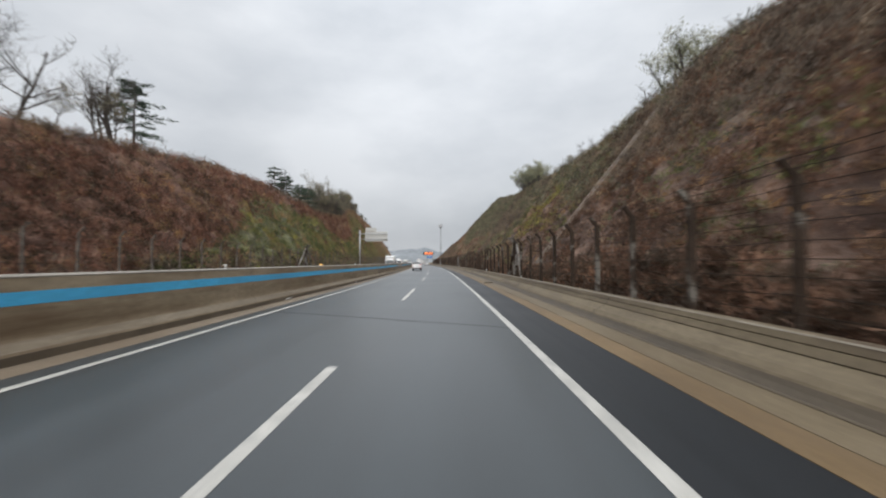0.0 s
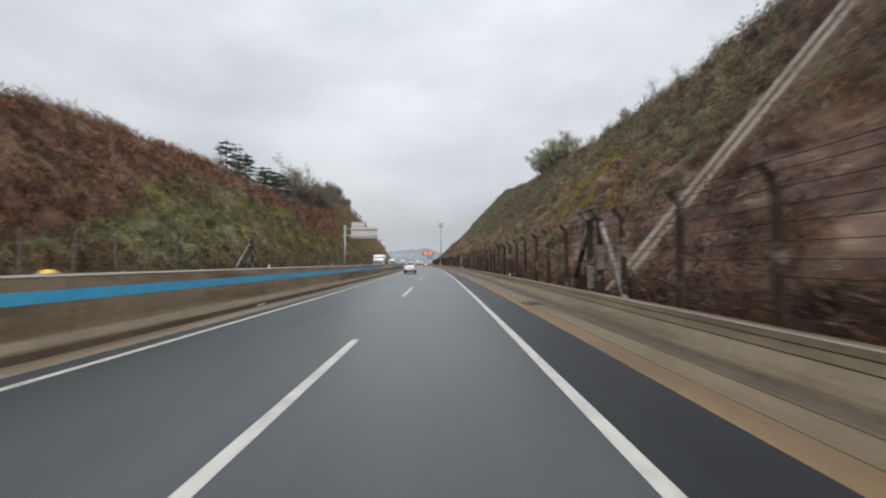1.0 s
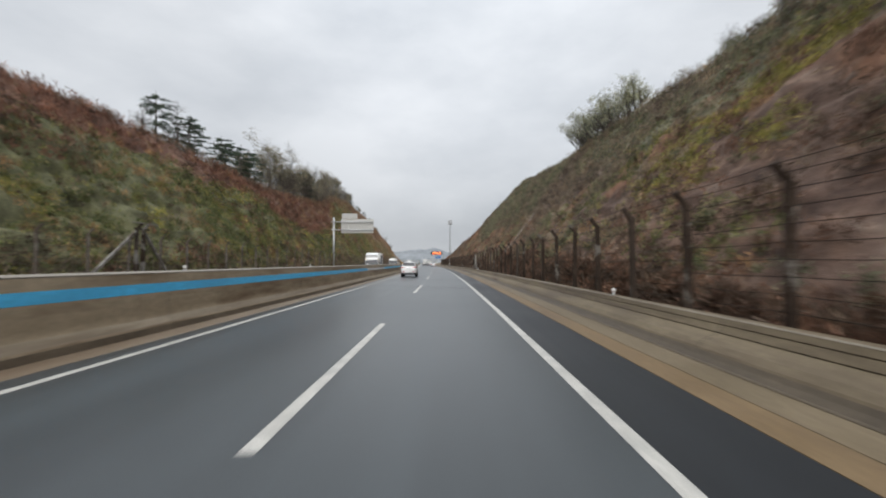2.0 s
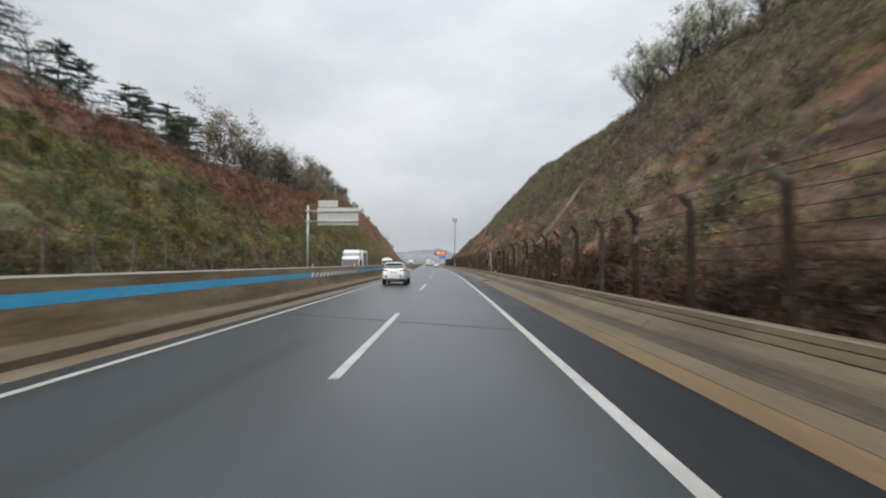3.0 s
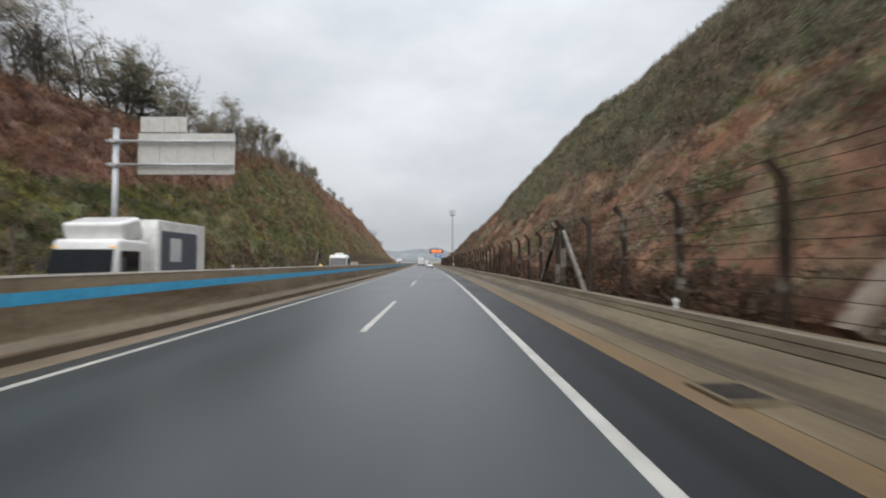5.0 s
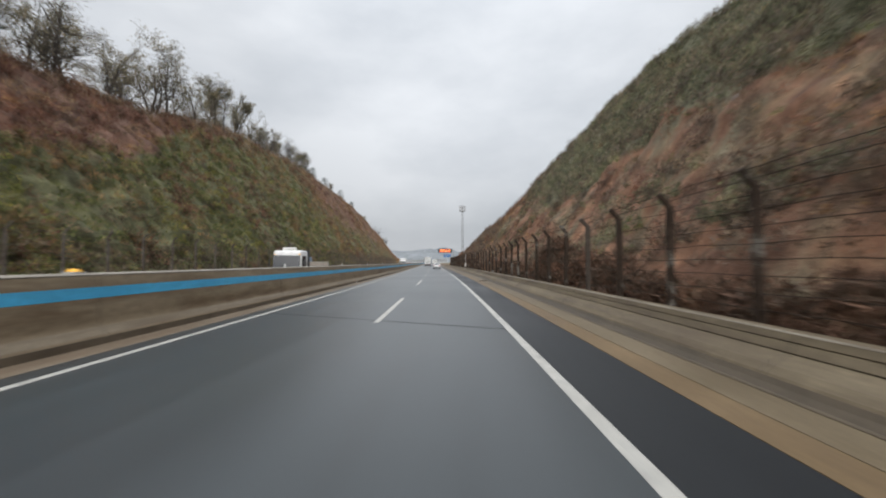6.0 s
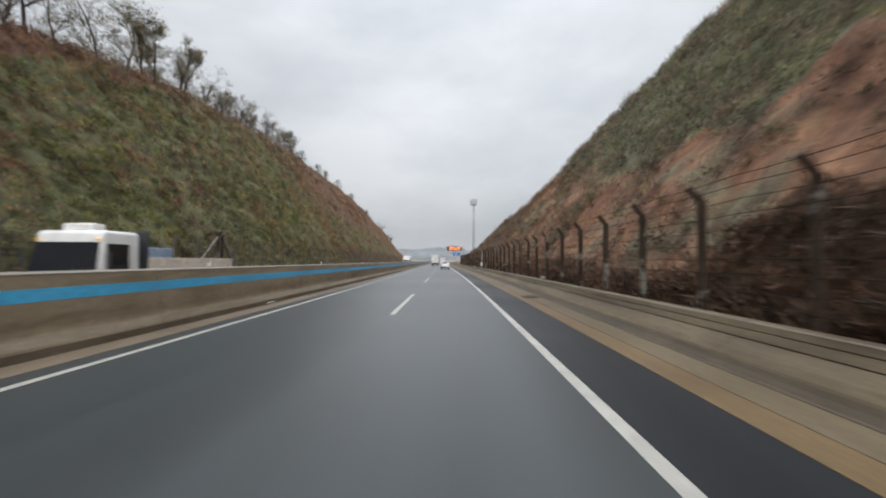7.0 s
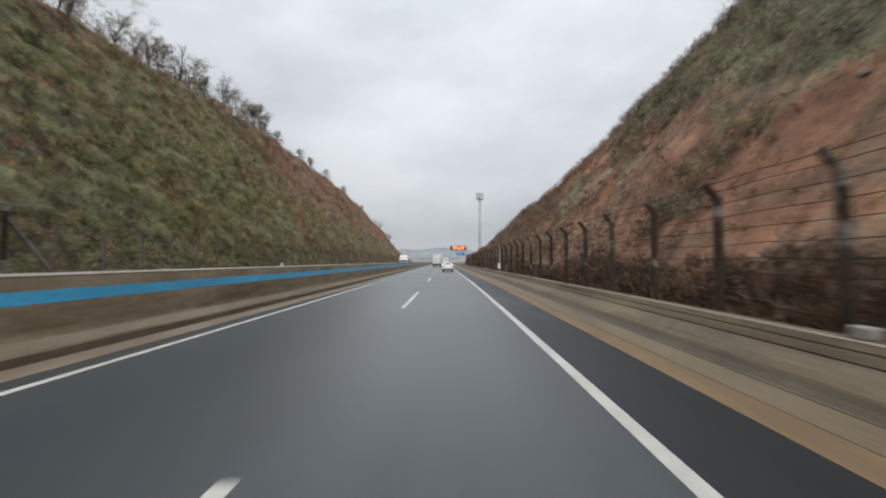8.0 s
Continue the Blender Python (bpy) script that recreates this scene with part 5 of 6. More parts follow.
M_DARKBOX = plain("dark_sign_housing", (0.035, 0.035, 0.038), 0.5)
M_LED = glow("amber_led_rows", (1.0, 0.14, 0.03), 1.5)
M_LEDW = glow("orange_led_rows", (1.0, 0.30, 0.09), 1.9)
M_BLUESIGN = plain("blue_sign_face", (0.03, 0.13, 0.34), 0.5)
vms = thing("message_sign", stand(435.0, 10.9, 0.0), "dark roadside message sign with glowing amber rows", "message sign")
part("pole", tube("pole", [(6.6, 0.4, -0.3), (6.6, 0.4, 12.0)], [0.28, 0.22], M_MAST, 10), None, vms)
part("arm", tube("arm", [(6.6, 0.4, 10.6), (-4.5, 0.4, 10.6)], [0.2, 0.16], M_MAST, 8), None, vms)
part("housing", box_bm(10.6, 0.6, 3.0, pose(0, 0, 10.6), 0.08), M_DARKBOX, vms)
for j, (z, w) in enumerate(((11.15, 3.6), (10.1, 3.4))):
    for k, x in enumerate((-2.2, 0.9, 3.2)):
        part("lit_row", box_bm(w * (0.55 if k else 0.9), 0.06, 0.62, pose(x, -0.32, z), 0.02), M_LED if (j + k) % 2 else M_LEDW, vms, "glowing amber bar")
bs_ = thing("blue_sign", stand(462.0, 13.5, 0.0), "blue road sign far ahead over the road", "road sign")
part("pole", tube("pole", [(3.2, 0.2, -0.3), (3.2, 0.2, 9.0)], [0.2, 0.16], M_MAST, 8), None, bs_)
part("face", box_bm(5.6, 0.12, 2.4, pose(0, 0, 7.2), 0.05), M_BLUESIGN, bs_)
for x, z in ((-1.2, 7.6), (0.8, 7.6), (-0.4, 6.8)):
    part("lettering_bar", box_bm(1.4, 0.04, 0.22, pose(x, -0.08, z)), M_WHITE, bs_)

# hills and low buildings on the skyline, the haze mixed into their base colours
M_HILL = surface("haze_tinted_hills", (0.150, 0.165, 0.178), (0.195, 0.210, 0.222), 0.004, 0.05, (0.9, 1.0), 0.0)

for name, y0, height, seed, spread in (("backdrop_hills_near", 1500, 62, 3, 1500), ("backdrop_hills_far", 2600, 160, 8, 2400)):
    xs = np.linspace(-spread, spread, 160)
    hh = height * (0.55 + 0.45 * fnoise(xs / 260.0, xs * 0 + seed, 4, seed))
    verts = [(x, y0 + 120 * abs(x) / spread, -1) for x in xs] + [(x, y0 + 220, h) for x, h in zip(xs, hh)] + [(x, y0 + 520, -1) for x in xs]
    m_ = len(xs)
    faces = [(r_ * m_ + i, r_ * m_ + i + 1, (r_ + 1) * m_ + i + 1, (r_ + 1) * m_ + i) for r_ in range(2) for i in range(m_ - 1)]
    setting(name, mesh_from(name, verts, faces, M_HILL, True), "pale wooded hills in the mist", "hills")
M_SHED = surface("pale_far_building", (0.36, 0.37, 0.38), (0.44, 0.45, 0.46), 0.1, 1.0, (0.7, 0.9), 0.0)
for x, y, w, h in ((-88, 900, 34, 7), (-50, 980, 26, 9), (20, 1050, 40, 8), (-130, 1000, 30, 8)):
    ob = thing("far_building", pose(x, y, -0.3), "low pale building in the mist", "building", "buildings far ahead")
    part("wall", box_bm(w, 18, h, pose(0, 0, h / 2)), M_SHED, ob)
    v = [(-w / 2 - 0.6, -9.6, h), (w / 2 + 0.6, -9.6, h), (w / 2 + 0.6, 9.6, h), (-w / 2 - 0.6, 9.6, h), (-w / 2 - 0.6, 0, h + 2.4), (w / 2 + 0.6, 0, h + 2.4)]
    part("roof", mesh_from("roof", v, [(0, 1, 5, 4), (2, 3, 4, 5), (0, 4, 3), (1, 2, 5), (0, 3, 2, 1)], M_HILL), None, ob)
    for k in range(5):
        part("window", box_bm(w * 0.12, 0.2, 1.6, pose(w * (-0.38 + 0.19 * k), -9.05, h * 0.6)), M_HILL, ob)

# ---- vehicles ----
M_CARWHITE = plain("white_car_paint", (0.69, 0.69, 0.68), 0.25, 0.0, 0.5)
M_CLAD = plain("dark_grey_cladding", (0.045, 0.047, 0.05), 0.55)
M_BUMPER = plain("dark_bumper_plastic", (0.030, 0.033, 0.038), 0.55)
M_TYRE = plain("black_rubber", (0.018, 0.018, 0.018), 0.75)
M_RIM = plain("silver_alloy", (0.72, 0.72, 0.73), 0.35, 0.3)
M_RIMGREY = plain("satin_grey_trim", (0.10, 0.105, 0.11), 0.45)
M_GLASS = plain("dark_tinted_glass", (0.016, 0.019, 0.024), 0.10)
M_GLASS.node_tree.nodes["Principled BSDF"].inputs["Specular IOR Level"].default_value = 0.6
M_TAIL = plain("red_lamp_lens", (0.32, 0.007, 0.013), 0.2, 0.0, 0.5)
M_LAMP = plain("clear_lamp_lens", (0.62, 0.63, 0.65), 0.12, 0.0, 0.5)
M_HEAD = glow("lit_headlamp", (1.0, 0.93, 0.8), 3.0)
M_CHROME = plain("chrome_trim", (0.6, 0.6, 0.61), 0.15, 1.0)
M_PLATE = plain("pale_number_plate", (0.62, 0.63, 0.62), 0.4)
M_INK = plain("dark_print", (0.22, 0.22, 0.23), 0.5)


def wheel(parent, x, y, r, width, side):
    """A tyre with a spoked rim; its axle lies along x."""
    turn = pose(x, y, r, 0, 90, 0)
    bm = bmesh.new()
    prof = [(r * 0.66, -width / 2), (r * 0.94, -width / 2), (r, -width * 0.36), (r, width * 0.36), (r * 0.94, width / 2), (r * 0.66, width / 2)]
    n = 28
    rings = [[bm.verts.new((a * math.cos(6.2832 * k / n), a * math.sin(6.2832 * k / n), z)) for a, z in prof] for k in range(n)]
    for k in range(n):
        for j in range(len(prof)):
            bm.faces.new((rings[k][j], rings[(k + 1) % n][j], rings[(k + 1) % n][(j + 1) % len(prof)], rings[k][(j + 1) % len(prof)]))
    bmesh.ops.transform(bm, matrix=turn, verts=bm.verts)
    bmesh.ops.recalc_face_normals(bm, faces=bm.faces[:])
    tyre = part("wheel", bm, M_TYRE, parent, "black tyre on a silver spoked rim", True)
    rim = bmesh.new()
    out = width * 0.36 * side
    bmesh.ops.create_cone(rim, cap_ends=True, segments=24, radius1=r * 0.65, radius2=r * 0.65, depth=width * 0.3, matrix=pose(0, 0, -out * 0.3))
    part("rim_barrel", rim_done(rim, turn), M_CLAD, tyre)
    sp = bmesh.new()
    for k in range(10):
        a = 36 * k
        box_bm(r * 0.56, r * 0.10, width * 0.10, pose(0, 0, 0, 0, 0, a) @ pose(r * 0.34, 0, out), 0.006, sp, 1)
    bmesh.ops.create_cone(sp, cap_ends=True, segments=16, radius1=r * 0.14, radius2=r * 0.12, depth=width * 0.16, matrix=pose(0, 0, out))
    for k in range(24):
        a = 15 * k
        box_bm(r * 0.07, r * 0.18, width * 0.12, pose(0, 0, 0, 0, 0, a) @ pose(r * 0.62, 0, out), 0.0, sp)
    part("rim", rim_done(sp, turn), M_RIM, tyre, "silver alloy rim")


def rim_done(bm, m):
    bmesh.ops.transform(bm, matrix=m, verts=bm.verts)
    return bm


class CarShape:
    """A car body as a grid of cross-sections; y runs forward from the rear bumper."""

    def __init__(self, length, half, axles, arch, roof, belt, sill, roof_half, taper, round_rear=0.10):
        self.ys = np.unique(np.round(np.concatenate([np.linspace(0, length, 40), np.linspace(0, 0.7, 10), np.linspace(length - 0.6, length, 8),
                                                     *[a + arch * np.cos(np.linspace(0, math.pi, 11)) for a in axles]]), 4))
        self.fr = (0.0, 0.16, 0.34, 0.52, 0.70, 0.86, 1.0)
        rows = []
        for y in self.ys:
            top = float(np.interp(y, *zip(*roof)))
            zb = float(np.interp(y, *zip(*belt)))
            zb = min(zb, top - 0.02)
            low = sill + 0.10 * max(0, 1 - y / 0.35) + 0.04 * max(0, 1 - (length - y) / 0.4)
            for a in axles:
                if abs(y - a) < arch:
                    low = max(low, 0.36 + math.sqrt(arch ** 2 - (y - a) ** 2))
            low = min(low, zb - 0.12)
            end = min(y / taper[0], 1.0), min((length - y) / taper[1], 1.0)
            w = half * (1 - round_rear * (1 - end[0]) ** 2 - 0.16 * (1 - end[1]) ** 2)
            row = [(w * (0.955 + 0.045 * math.sin(math.pi * min(1.0, 0.15 + f * 0.85)) - 0.015 * f), low + (zb - low) * f) for f in self.fr]
            rh = min(roof_half, w * 0.97)
            k = min(1.0, max(0.0, (top - zb) / 0.55))
            edge = w * 0.94 + (rh - w * 0.94) * k
            row += [(edge + (w * 0.94 - edge) * 0.55, zb + (top - zb) * 0.40), (edge + (w * 0.94 - edge) * 0.22, zb + (top - zb) * 0.74), (edge, zb + (top - zb) * 0.93),
                    (edge * 0.86, top - 0.012 * k), (edge * 0.5, top + 0.012 * k), (0.0, top + 0.018 * k)]
            rows.append(row)
        self.rows = np.array(rows)
        self.n = self.rows.shape[1]

    def full(self):
        right = self.rows
        left = right[:, -2::-1].copy()
        left[..., 0] *= -1
        return np.concatenate([right, left], 1)

    def body(self, name, mat, parent, label=""):
        grid = self.full()
        m = grid.shape[1]
        verts = [(x, y, z) for y, row in zip(self.ys, grid) for x, z in row]
        faces = [(i * m + k, (i + 1) * m + k, (i + 1) * m + k + 1, i * m + k + 1) for i in range(len(self.ys) - 1) for k in range(m - 1)]
        last = (len(self.ys) - 1) * m
        faces += [tuple(range(m)), tuple(last + k for k in range(m))[::-1]]
        me = mesh_from(name, verts, faces, mat)
        bm = bmesh.new()
        bm.from_mesh(me)
        bmesh.ops.recalc_face_normals(bm, faces=bm.faces[:])
        bm.to_mesh(me)
        bm.free()
        me.polygons.foreach_set("use_smooth", [True] * len(me.polygons))
        me.set_sharp_from_angle(angle=radians(35))
        return part(name, me, None, parent, label)

    def patch_on(self, name, y0, y1, k0, k1, mat, parent, label="", out=0.006, side=1, trim=None):
        """A panel that lies on the body between two stations and two levels (in rows of the section)."""
        ys = np.linspace(y0, y1, 10)
        ks = np.linspace(k0, k1, 7)
        idx = np.arange(self.n * 2 - 1)
        grid = self.full()
        verts, faces = [], []
        for a, y in enumerate(ys):
            col = np.array([[np.interp(y, self.ys, grid[:, k, c]) for c in (0, 1)] for k in range(grid.shape[1])])
            for b, k in enumerate(ks):
                if trim:
                    k = k0 + (k - k0) * trim(y)
                x, z = np.interp(k, idx, col[:, 0]), np.interp(k, idx, col[:, 1])
                verts.append(Vector((x * side, y, z)))
        q = len(ks)
        faces = [(a * q + b, (a + 1) * q + b, (a + 1) * q + b + 1, a * q + b + 1) for a in range(len(ys) - 1) for b in range(q - 1)]
        bm = bmesh.new()
        vs = [bm.verts.new(v) for v in verts]
        for f in faces:
            bm.faces.new([vs[i] for i in f])
        bmesh.ops.recalc_face_normals(bm, faces=bm.faces[:])
        bm.normal_update()
        centre = Vector((0, sum(self.ys) / len(self.ys), 0.8))
        mid = bm.faces[len(bm.faces) // 2]
        if (mid.calc_center_median() - centre).dot(mid.normal) < 0:
            bmesh.ops.reverse_faces(bm, faces=bm.faces[:])
        bm.normal_update()
        shift = {v: v.normal.copy() for v in bm.verts}
        for v in bm.verts:
            v.co += shift[v] * out
        return part(name, bm, mat, parent, label, True)


def suv(s, u, turn=0.0):
    L, W = 4.69, 0.94
    roof = ((0, 0.86), (0.05, 0.98), (0.12, 1.06), (0.20, 1.14), (0.36, 1.42), (0.47, 1.575), (0.58, 1.635), (1.2, 1.675), (2.1, 1.685), (2.6, 1.65), (2.9, 1.56), (3.25, 1.36),
            (3.55, 1.17), (3.75, 1.10), (4.2, 1.02), (4.5, 0.90), (4.62, 0.76), (4.69, 0.62))
    belt = ((0, 0.84), (0.12, 1.03), (0.3, 1.16), (0.9, 1.15), (2.0, 1.08), (3.3, 1.02), (3.7, 1.00), (4.3, 0.92), (4.6, 0.74), (4.69, 0.6))
    roof, belt = [(a, b * 1.028) for a, b in roof], [(a, b * 1.028) for a, b in belt]
    ob = thing("white_suv", stand(s, u, 0, turn), "white five-door sport utility car on the wet road", "car")
    axles = (0.98, 3.69)
    shape = CarShape(L, W, axles, 0.43, roof, belt, 0.42, 0.62, (0.62, 0.9), 0.20)
    body = shape.body("body", M_CARWHITE, ob, "white painted body")
    part("underbody", box_bm(1.62, 4.3, 0.30, pose(0, 2.33, 0.40), 0.05), M_CLAD, ob, "dark underbody")
    for y in axles:
        part("wheel_well", box_bm(1.66, 0.84, 0.55, pose(0, y, 0.55), 0.1), M_TYRE, ob)
    side_top = 9.0
    for side in (1, -1):
        shape.patch_on("window_band", 0.82, 2.62, side_top + 0.1, 6.12, M_CLAD, ob, "black window surround", 0.003, side, trim=lambda y: max(0.08, min(1.0, (y - 0.70) / 0.55)) if y < 1.6 else 1.0)
        shape.patch_on("door_window", 0.86, 1.62, side_top, 6.25, M_GLASS, ob, "dark tinted rear quarter window", 0.008, side, trim=lambda y: max(0.10, min(1.0, (y - 0.74) / 0.55)))
        shape.patch_on("door_window", 1.66, 2.34, 6.2, side_top, M_GLASS, ob, "dark tinted door window", 0.008, side)
        shape.patch_on("door_window", 2.40, 3.28, 6.2, side_top, M_GLASS, ob, "dark tinted door window", 0.008, side, trim=lambda y: min(1.0, max(0.12, (3.42 - y) / 0.75)))
        shape.patch_on("side_sill", 1.42, 3.26, 0.0, 1.1, M_CLAD, ob, "dark grey lower cladding", 0.012, side)
        for y in (1.50, 2.37, 3.30):
            shape.patch_on("door_gap", y, y + 0.012, 0.7, 6.1, M_CLAD, ob, "thin door gap", 0.003, side)
        for y in (1.72, 2.58):
            part("door_handle", box_bm(0.035, 0.24, 0.035, pose(side * 0.945, y, 0.97), 0.012), M_CARWHITE, ob)
        shape.patch_on("tail_lamp", 0.14, 0.52, 6.0, 5.0, M_TAIL, ob, "red wrap-round tail lamp", 0.010, side, trim=lambda y: max(0.12, min(1.0, (0.55 - y) / 0.32)))
        lamp = box_bm(0.46, 0.10, 0.19, pose(0, 0, 0), 0.03, segments=3)
        for v in lamp.verts:
            inner = 0.5 - side * v.co.x / 0.46
            v.co.z = v.co.z * (1 - 0.72 * inner) - 0.035 * inner
        bmesh.ops.transform(lamp, matrix=pose(side * 0.64, 0.155, 1.135, 0, side * -4, side * 19), verts=lamp.verts)
        part("tail_lamp", lamp, M_TAIL, ob, "red tail lamp")
        shape.patch_on("head_lamp", 4.05, 4.55, 5.2, 6.3, M_LAMP, ob, "clear head lamp", 0.01, side)
        part("rear_reflector", box_bm(0.40, 0.07, 0.10, pose(side * 0.66, 0.035, 0.645, 0, 0, side * 24), 0.02), M_TAIL, ob, "red bumper reflector")
        mir = part("door_mirror", box_bm(0.22, 0.13, 0.17, pose(side * 1.03, 3.12, 1.12), 0.045, segments=3), M_CARWHITE, ob)
        part("mirror_foot", box_bm(0.14, 0.06, 0.06, pose(side * 0.90, 3.12, 1.06), 0.01), M_CLAD, mir)
        part("roof_rail", tube("roof_rail", [(side * 0.60, 0.75, 1.68), (side * 0.60, 0.95, 1.735), (side * 0.60, 2.3, 1.755), (side * 0.60, 2.6, 1.70)], [0.02, 0.024, 0.024, 0.02], M_CLAD), None, ob)
        for y in axles:
            wheel(ob, side * 0.815, y, 0.362, 0.235, side)
        part("exhaust_tip", tube("exhaust_tip", [(side * 0.45, -0.01, 0.36), (side * 0.45, 0.22, 0.36)], [0.045, 0.045], M_CHROME, 12), None, ob)
    # rear: window, gate details, bumper
    rear = shape.patch_on("rear_window", 0.25, 0.475, 9.2, 14.8, M_GLASS, ob, "dark tinted rear window", 0.008)
    part("rear_wiper", tube("rear_wiper", [(0.02, 0.225, 1.225), (0.2, 0.235, 1.255), (0.36, 0.25, 1.26)], [0.014, 0.012, 0.008], M_TYRE), None, rear)
    part("roof_spoiler", box_bm(1.16, 0.30, 0.035, pose(0, 0.46, 1.69, 6, 0, 0), 0.014), M_CARWHITE, ob)
    part("windscreen", mesh_from("windscreen", [(-0.66, 3.56, 1.22), (0.66, 3.56, 1.22), (0.56, 2.78, 1.665), (-0.56, 2.78, 1.665)], [(0, 1, 2, 3)], M_GLASS), None, ob)
    bump = part("rear_bumper", box_bm(1.62, 0.42, 0.20, pose(0, 0.17, 0.44), 0.09, segments=4), M_BUMPER, ob, "dark lower rear bumper")
    part("skid_plate", box_bm(1.0, 0.05, 0.07, pose(0, -0.042, 0.40), 0.015), M_RIMGREY, bump)
    part("plate_recess", box_bm(0.80, 0.05, 0.20, pose(0, 0.042, 0.955), 0.03), M_CARWHITE, ob)
    plate = part("number_plate", box_bm(0.50, 0.02, 0.11, pose(0, 0.008, 0.94), 0.006), M_PLATE, ob, "number plate with plain bars")
    for x in (-0.14, 0.06, 0.17):
        part("plate_bar", box_bm(0.10, 0.006, 0.055, pose(x, -0.004, 0.94)), M_INK, plate)
    part("gate_trim", box_bm(0.70, 0.03, 0.03, pose(0, 0.036, 1.065), 0.01), M_CHROME, ob)
    part("gate_gap", box_bm(1.36, 0.012, 0.014, pose(0, 0.0, 0.745)), M_CLAD, ob, "thin gap below the tailgate")
    part("antenna_fin", box_bm(0.04, 0.16, 0.07, pose(0, 0.85, 1.735, -15, 0, 0), 0.015), M_CARWHITE, ob)
    part("front_grille", box_bm(1.0, 0.06, 0.26, pose(0, 4.665, 0.60), 0.03), M_CLAD, ob)
    return ob


suv(86.02, -2.36)


def sedan(s, u, name, label):
    roof = ((0, 0.72), (0.06, 0.96), (0.5, 1.06), (0.75, 1.10), (1.15, 1.30), (1.5, 1.42), (2.2, 1.465), (2.7, 1.42), (3.2, 1.18), (3.5, 1.02), (4.2, 0.92), (4.6, 0.78), (4.75, 0.6))
    belt = ((0, 0.70), (0.06, 0.90), (0.6, 0.98), (2.0, 0.95), (3.5, 0.92), (4.3, 0.82), (4.75, 0.58))
    ob = thing(name, stand(s, u), label, "car")
    axles = (1.0, 3.75)
    shape = CarShape(4.75, 0.91, axles, 0.36, roof, belt, 0.30, 0.56, (0.5, 0.9))
    shape.body("body", M_CARWHITE, ob, "white painted body")
    part("underbody", box_bm(1.5, 4.3, 0.22, pose(0, 2.37, 0.34), 0.05), M_CLAD, ob)
    for side in (1, -1):
        shape.patch_on("door_window", 1.15, 2.05, 6.3, 9.0, M_GLASS, ob, side=side, trim=lambda y: min(1.0, 0.3 + (y - 1.15)))
        shape.patch_on("door_window", 2.10, 3.05, 6.3, 9.0, M_GLASS, ob, side=side, trim=lambda y: min(1.0, max(0.1, (3.2 - y) / 0.7)))
        shape.patch_on("tail_lamp", 0.04, 0.42, 4.6, 5.9, M_TAIL, ob, "red tail lamp", 0.012, side)
        part("tail_lamp", box_bm(0.34, 0.04, 0.13, pose(side * 0.62, 0.05, 0.88), 0.02), M_TAIL, ob, "red tail lamp")
        part("door_mirror", box_bm(0.18, 0.11, 0.13, pose(side * 0.98, 3.0, 1.0), 0.03), M_CARWHITE, ob)
        for y in axles:
            wheel(ob, side * 0.79, y, 0.325, 0.21, side)
    part("rear_window", mesh_from("rear_window", [(-0.60, 0.72, 1.115), (0.60, 0.72, 1.115), (0.50, 1.30, 1.385), (-0.50, 1.30, 1.385)], [(0, 1, 2, 3)], M_GLASS), None, ob, "dark rear window")
    part("rear_bumper", box_bm(1.66, 0.2, 0.2, pose(0, 0.06, 0.40), 0.06), M_BUMPER, ob)
    part("number_plate", box_bm(0.52, 0.02, 0.11, pose(0, -0.01, 0.74), 0.005), M_PLATE, ob)
    return ob


sedan(213.0, 1.95, "white_saloon", "white saloon car in the lane ahead")

M_TRUCKBOX = surface("white_truck_box", (0.74, 0.74, 0.72), (0.83, 0.83, 0.81), 0.6, 6.0, (0.45, 0.6), 0.05, stain=((0.62, 0.61, 0.59), 1.2, (1, 1, 0.3)))
M_CREAM = surface("cream_drop_side_paint", (0.58, 0.50, 0.42), (0.68, 0.61, 0.53), 0.8, 8.0, (0.5, 0.7), 0.1)
M_CURTAIN = plain("dark_truck_curtain", (0.09, 0.10, 0.12), 0.6)


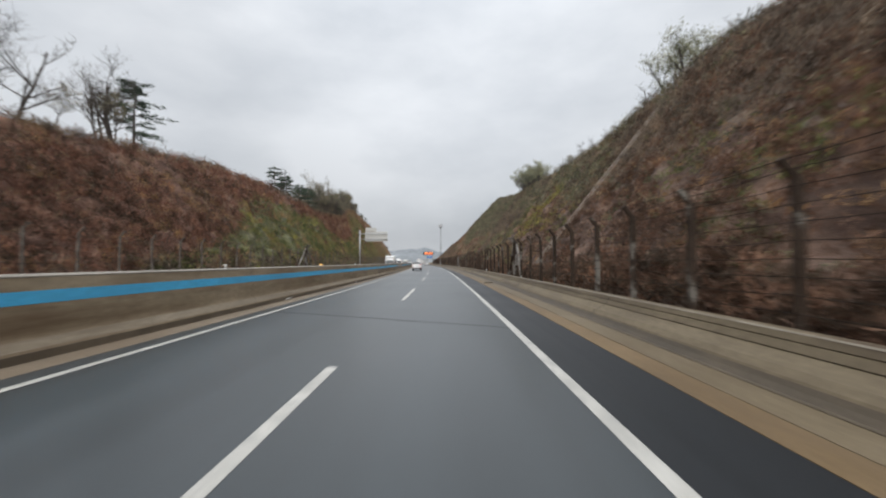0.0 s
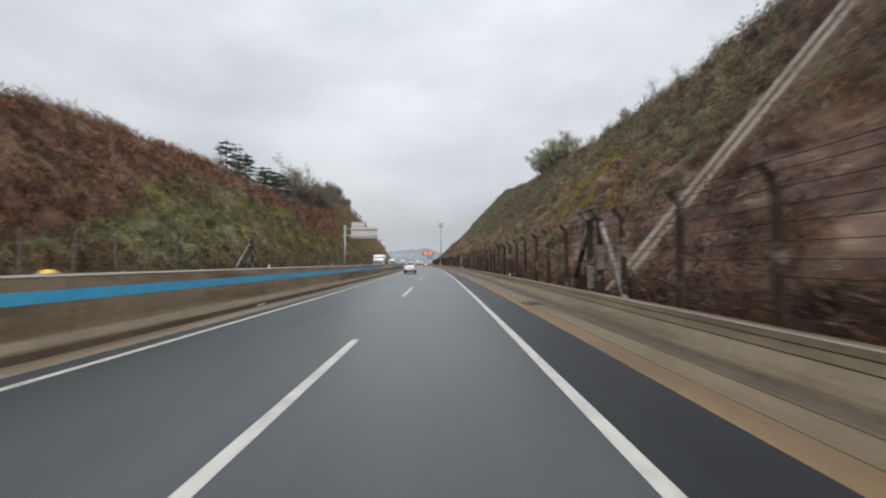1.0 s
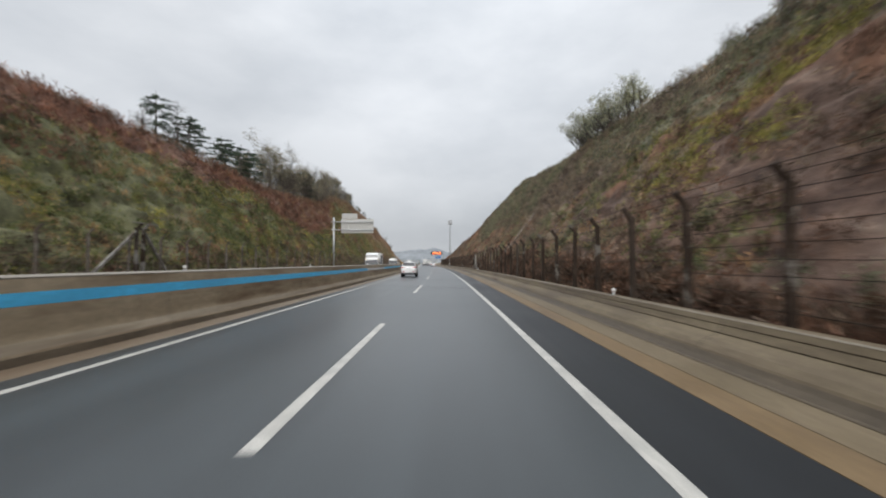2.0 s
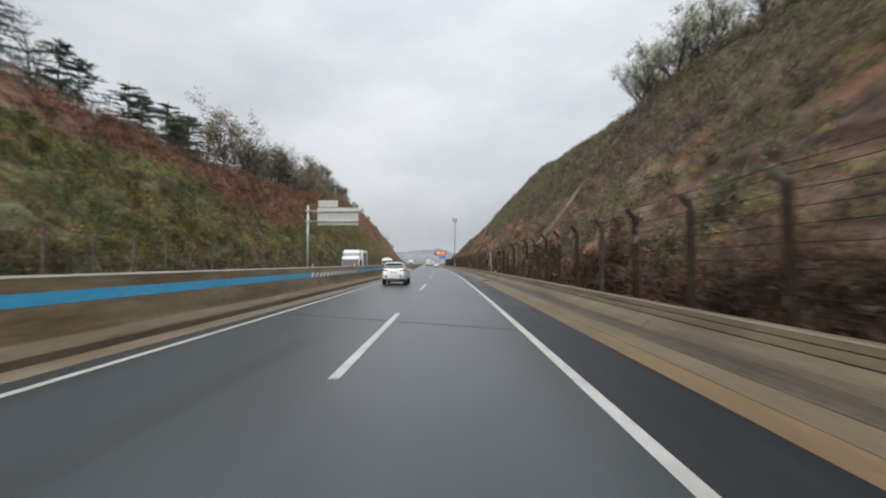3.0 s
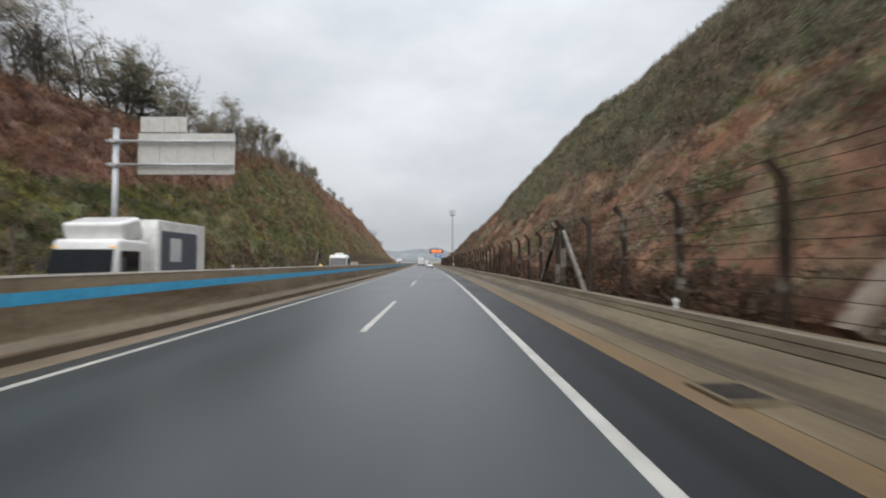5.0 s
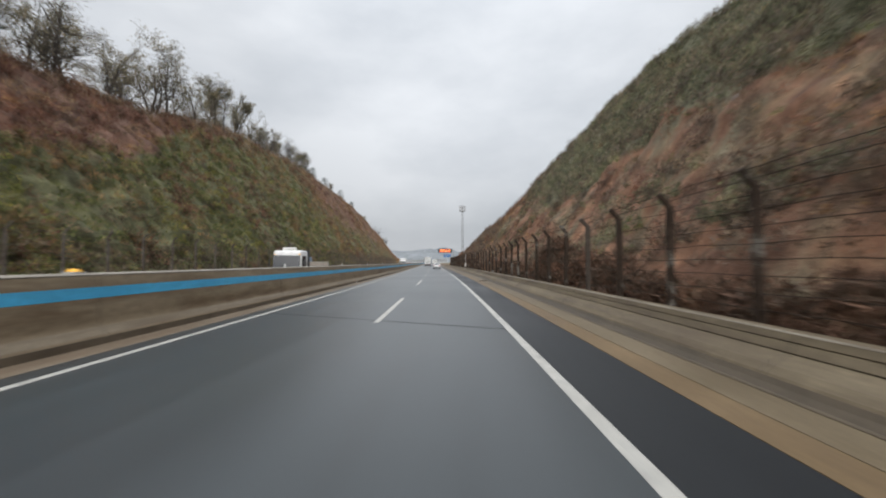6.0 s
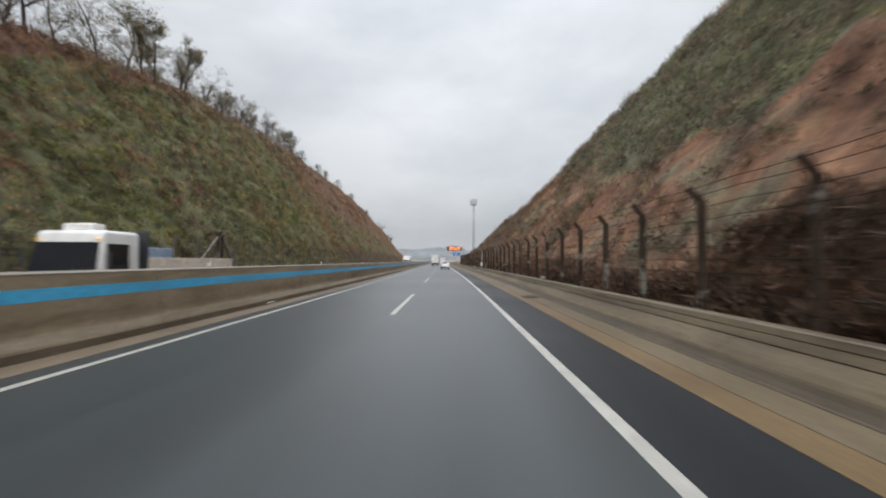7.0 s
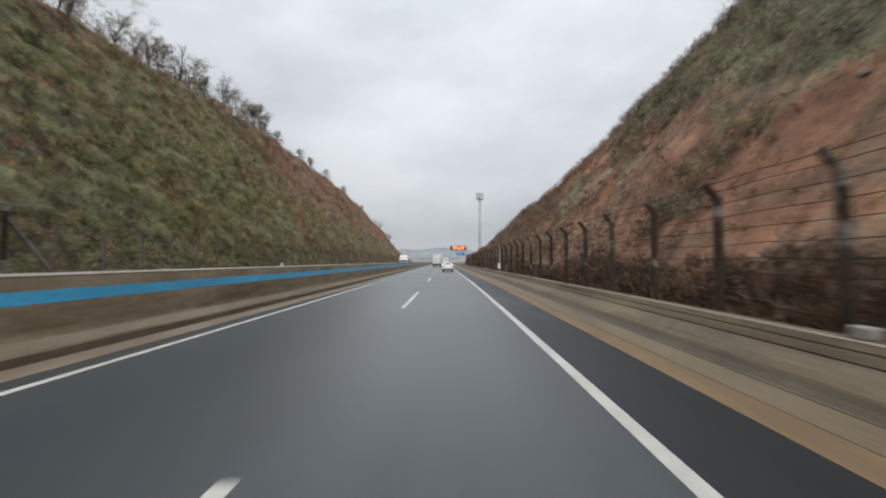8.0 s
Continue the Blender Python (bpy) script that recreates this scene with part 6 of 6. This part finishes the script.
def truck(s, u, name, label, facing, width, cab_h, load, load_len, load_h, lit=False):
    """A lorry; facing 1 drives along the road, -1 comes towards the camera. y runs forward."""
    ob = thing(name, stand(s, u, 0, 0 if facing > 0 else 180), label, "truck")
    w = width
    cab_y = load_len + 0.25
    bm = box_bm(w * 0.96, 1.75, cab_h - 0.55, pose(0, cab_y + 0.9, 0.55 + (cab_h - 0.55) / 2), 0.14, segments=4)
    for v in bm.verts:
        k = max(0.0, (v.co.z - cab_h * 0.55) / (cab_h * 0.45))
        if v.co.y > cab_y + 0.9:
            v.co.y -= 0.28 * k
        v.co.x *= 1 - 0.05 * k
    cab = part("cab", bm, M_CARWHITE, ob, "white driver's cab", True)
    zt, zl = cab_h * 0.86, cab_h * 0.52
    yf = cab_y + 1.79
    part("windscreen", mesh_from("windscreen", [(-w * 0.44, yf, zl), (w * 0.44, yf, zl), (w * 0.42, yf - 0.20, zt), (-w * 0.42, yf - 0.20, zt),
                                                (-w * 0.44, yf - 0.05, zl), (w * 0.44, yf - 0.05, zl), (w * 0.42, yf - 0.25, zt), (-w * 0.42, yf - 0.25, zt)],
                                 [(0, 1, 2, 3), (5, 4, 7, 6), (0, 4, 5, 1), (1, 5, 6, 2), (2, 6, 7, 3), (3, 7, 4, 0)], M_GLASS), None, cab)
    for side in (1, -1):
        part("side_window", box_bm(0.03, 0.85, (zt - zl) * 0.9, pose(side * w * 0.478, cab_y + 1.0, (zt + zl) / 2), 0.01), M_GLASS, cab)
        part("mirror", box_bm(0.10, 0.08, 0.42, pose(side * (w * 0.5 + 0.16), yf - 0.15, zl + 0.35), 0.03), M_CLAD, cab)
        part("head_lamp", box_bm(0.34, 0.06, 0.18, pose(side * w * 0.36, yf + 0.0, 0.80), 0.03), M_HEAD if lit else M_LAMP, cab)
        part("marker_lamp", box_bm(0.14, 0.05, 0.06, pose(side * w * 0.40, yf - 0.24, zt + 0.07), 0.01), M_AMBER, cab, "amber marker lamp")
    part("grille", box_bm(w * 0.62, 0.05, 0.32, pose(0, yf + 0.005, zl - 0.32), 0.02), M_CLAD, cab)
    part("front_bumper", box_bm(w * 0.97, 0.22, 0.36, pose(0, yf - 0.05, 0.55), 0.06), M_BUMPER, cab)
    part("chassis", box_bm(0.9, load_len + 1.6, 0.28, pose(0, (load_len + 1.6) / 2, 0.72), 0.03), M_CLAD, ob)
    axles = (cab_y + 0.95, 0.9, 1.9) if load_len > 5.5 else (cab_y + 0.95, 1.1)
    for y in axles:
        for side in (1, -1):
            wheel(ob, side * (w / 2 - 0.17), y, 0.45, 0.28, side)
    if load == "box":
        box = part("cargo_box", box_bm(w, load_len, load_h, pose(0, load_len / 2, 1.0 + load_h / 2), 0.03), M_TRUCKBOX, ob, "white cargo box")
        for k in range(3):
            part("rear_door_post", box_bm(0.07, 0.05, load_h - 0.1, pose(-w * 0.46 + w * 0.46 * k, -0.02, 1.0 + load_h / 2), 0.01), M_BUMPER, box)
        for k in (-0.32, -0.16, 0.16, 0.32):
            part("lock_bar", tube("lock_bar", [(w * k, -0.04, 1.08), (w * k, -0.04, 0.9 + load_h)], [0.022, 0.022], M_BUMPER, 6), None, box)
        if facing < 0:
            for side in (1, -1):
                part("side_picture", box_bm(0.02, load_len * 0.74, load_h * 0.66, pose(side * (w / 2 + 0.004), load_len * 0.57, 1.0 + load_h * 0.5), 0.005), M_CURTAIN, box, "dark panel on the box side")
                part("panel_shape", box_bm(0.02, load_len * 0.22, load_h * 0.40, pose(side * (w / 2 + 0.010), load_len * 0.66, 1.0 + load_h * 0.52), 0.005), M_LAMP, box, "pale printed shape")
            part("wind_deflector", box_bm(w * 0.86, 1.0, 0.75, pose(0, cab_y + 0.75, cab_h + 0.3, -18, 0, 0), 0.12, segments=3), M_CARWHITE, cab)
    else:
        bed = part("flat_bed", box_bm(w, load_len, 0.14, pose(0, load_len / 2, 1.08), 0.02), M_CLAD, ob)
        for side in (1, -1):
            for k in range(3):
                part("side_board", box_bm(0.05, load_len / 3 - 0.06, 0.62, pose(side * (w / 2 - 0.02), load_len * (k + 0.5) / 3, 1.44), 0.012), M_CREAM, bed, "cream drop side")
        part("tail_board", box_bm(w * 0.95, 0.05, 0.62, pose(0, 0.03, 1.44), 0.012), M_TRUCKBOX, bed)
        part("headboard", box_bm(w * 0.95, 0.08, 1.5, pose(0, load_len - 0.05, 1.85), 0.02), M_BUMPER, bed)
        part("rail", tube("rail", [(w * 0.3, load_len - 1.4, 1.15), (w * 0.3, load_len - 0.1, 2.7)], [0.04, 0.04], M_STEEL, 6), None, bed)
        part("roof_box", box_bm(0.9, 0.5, 0.24, pose(0, cab_y + 1.0, cab_h + 0.1), 0.05), M_TRUCKBOX, cab)
    for side in (1, -1):
        part("tail_lamp", box_bm(0.3, 0.05, 0.12, pose(side * w * 0.36, -0.03, 0.85), 0.015), M_TAIL, ob)
    return ob


truck(108.1, -9.3, "box_truck", "white box truck coming on the opposite carriageway", -1, 2.25, 2.45, "box", 3.1, 2.22)
truck(146.2, -9.3, "flatbed_truck", "white flatbed truck with drop sides on the opposite carriageway", -1, 2.2, 2.55, "flat", 5.5, 0.6)
truck(275.0, -0.9, "cargo_truck", "tall white cargo truck seen from behind", 1, 2.5, 2.9, "box", 7.5, 2.75)
truck(292.0, 1.9, "delivery_truck", "white delivery truck far ahead in the lane", 1, 2.1, 2.3, "box", 4.0, 1.9)
truck(262.0, -9.3, "far_truck", "white truck with lit headlamps on the far carriageway", -1, 2.2, 2.4, "box", 4.5, 1.9, True)

# a load on the flatbed: a blue crate
M_CRATE = surface("pale_blue_crate", (0.22, 0.30, 0.42), (0.34, 0.43, 0.55), 0.9, 8.0, (0.5, 0.7), 0.1)
ob = tagged(new("blue_crate", bm_mesh("blue_crate", box_bm(1.5, 1.6, 0.95, pose(0, 0, 0.475), 0.03), M_CRATE)), "pale blue crate on the flatbed", "crate")
ob.matrix_basis = stand(146.2 - 4.55, -9.3, 1.155)
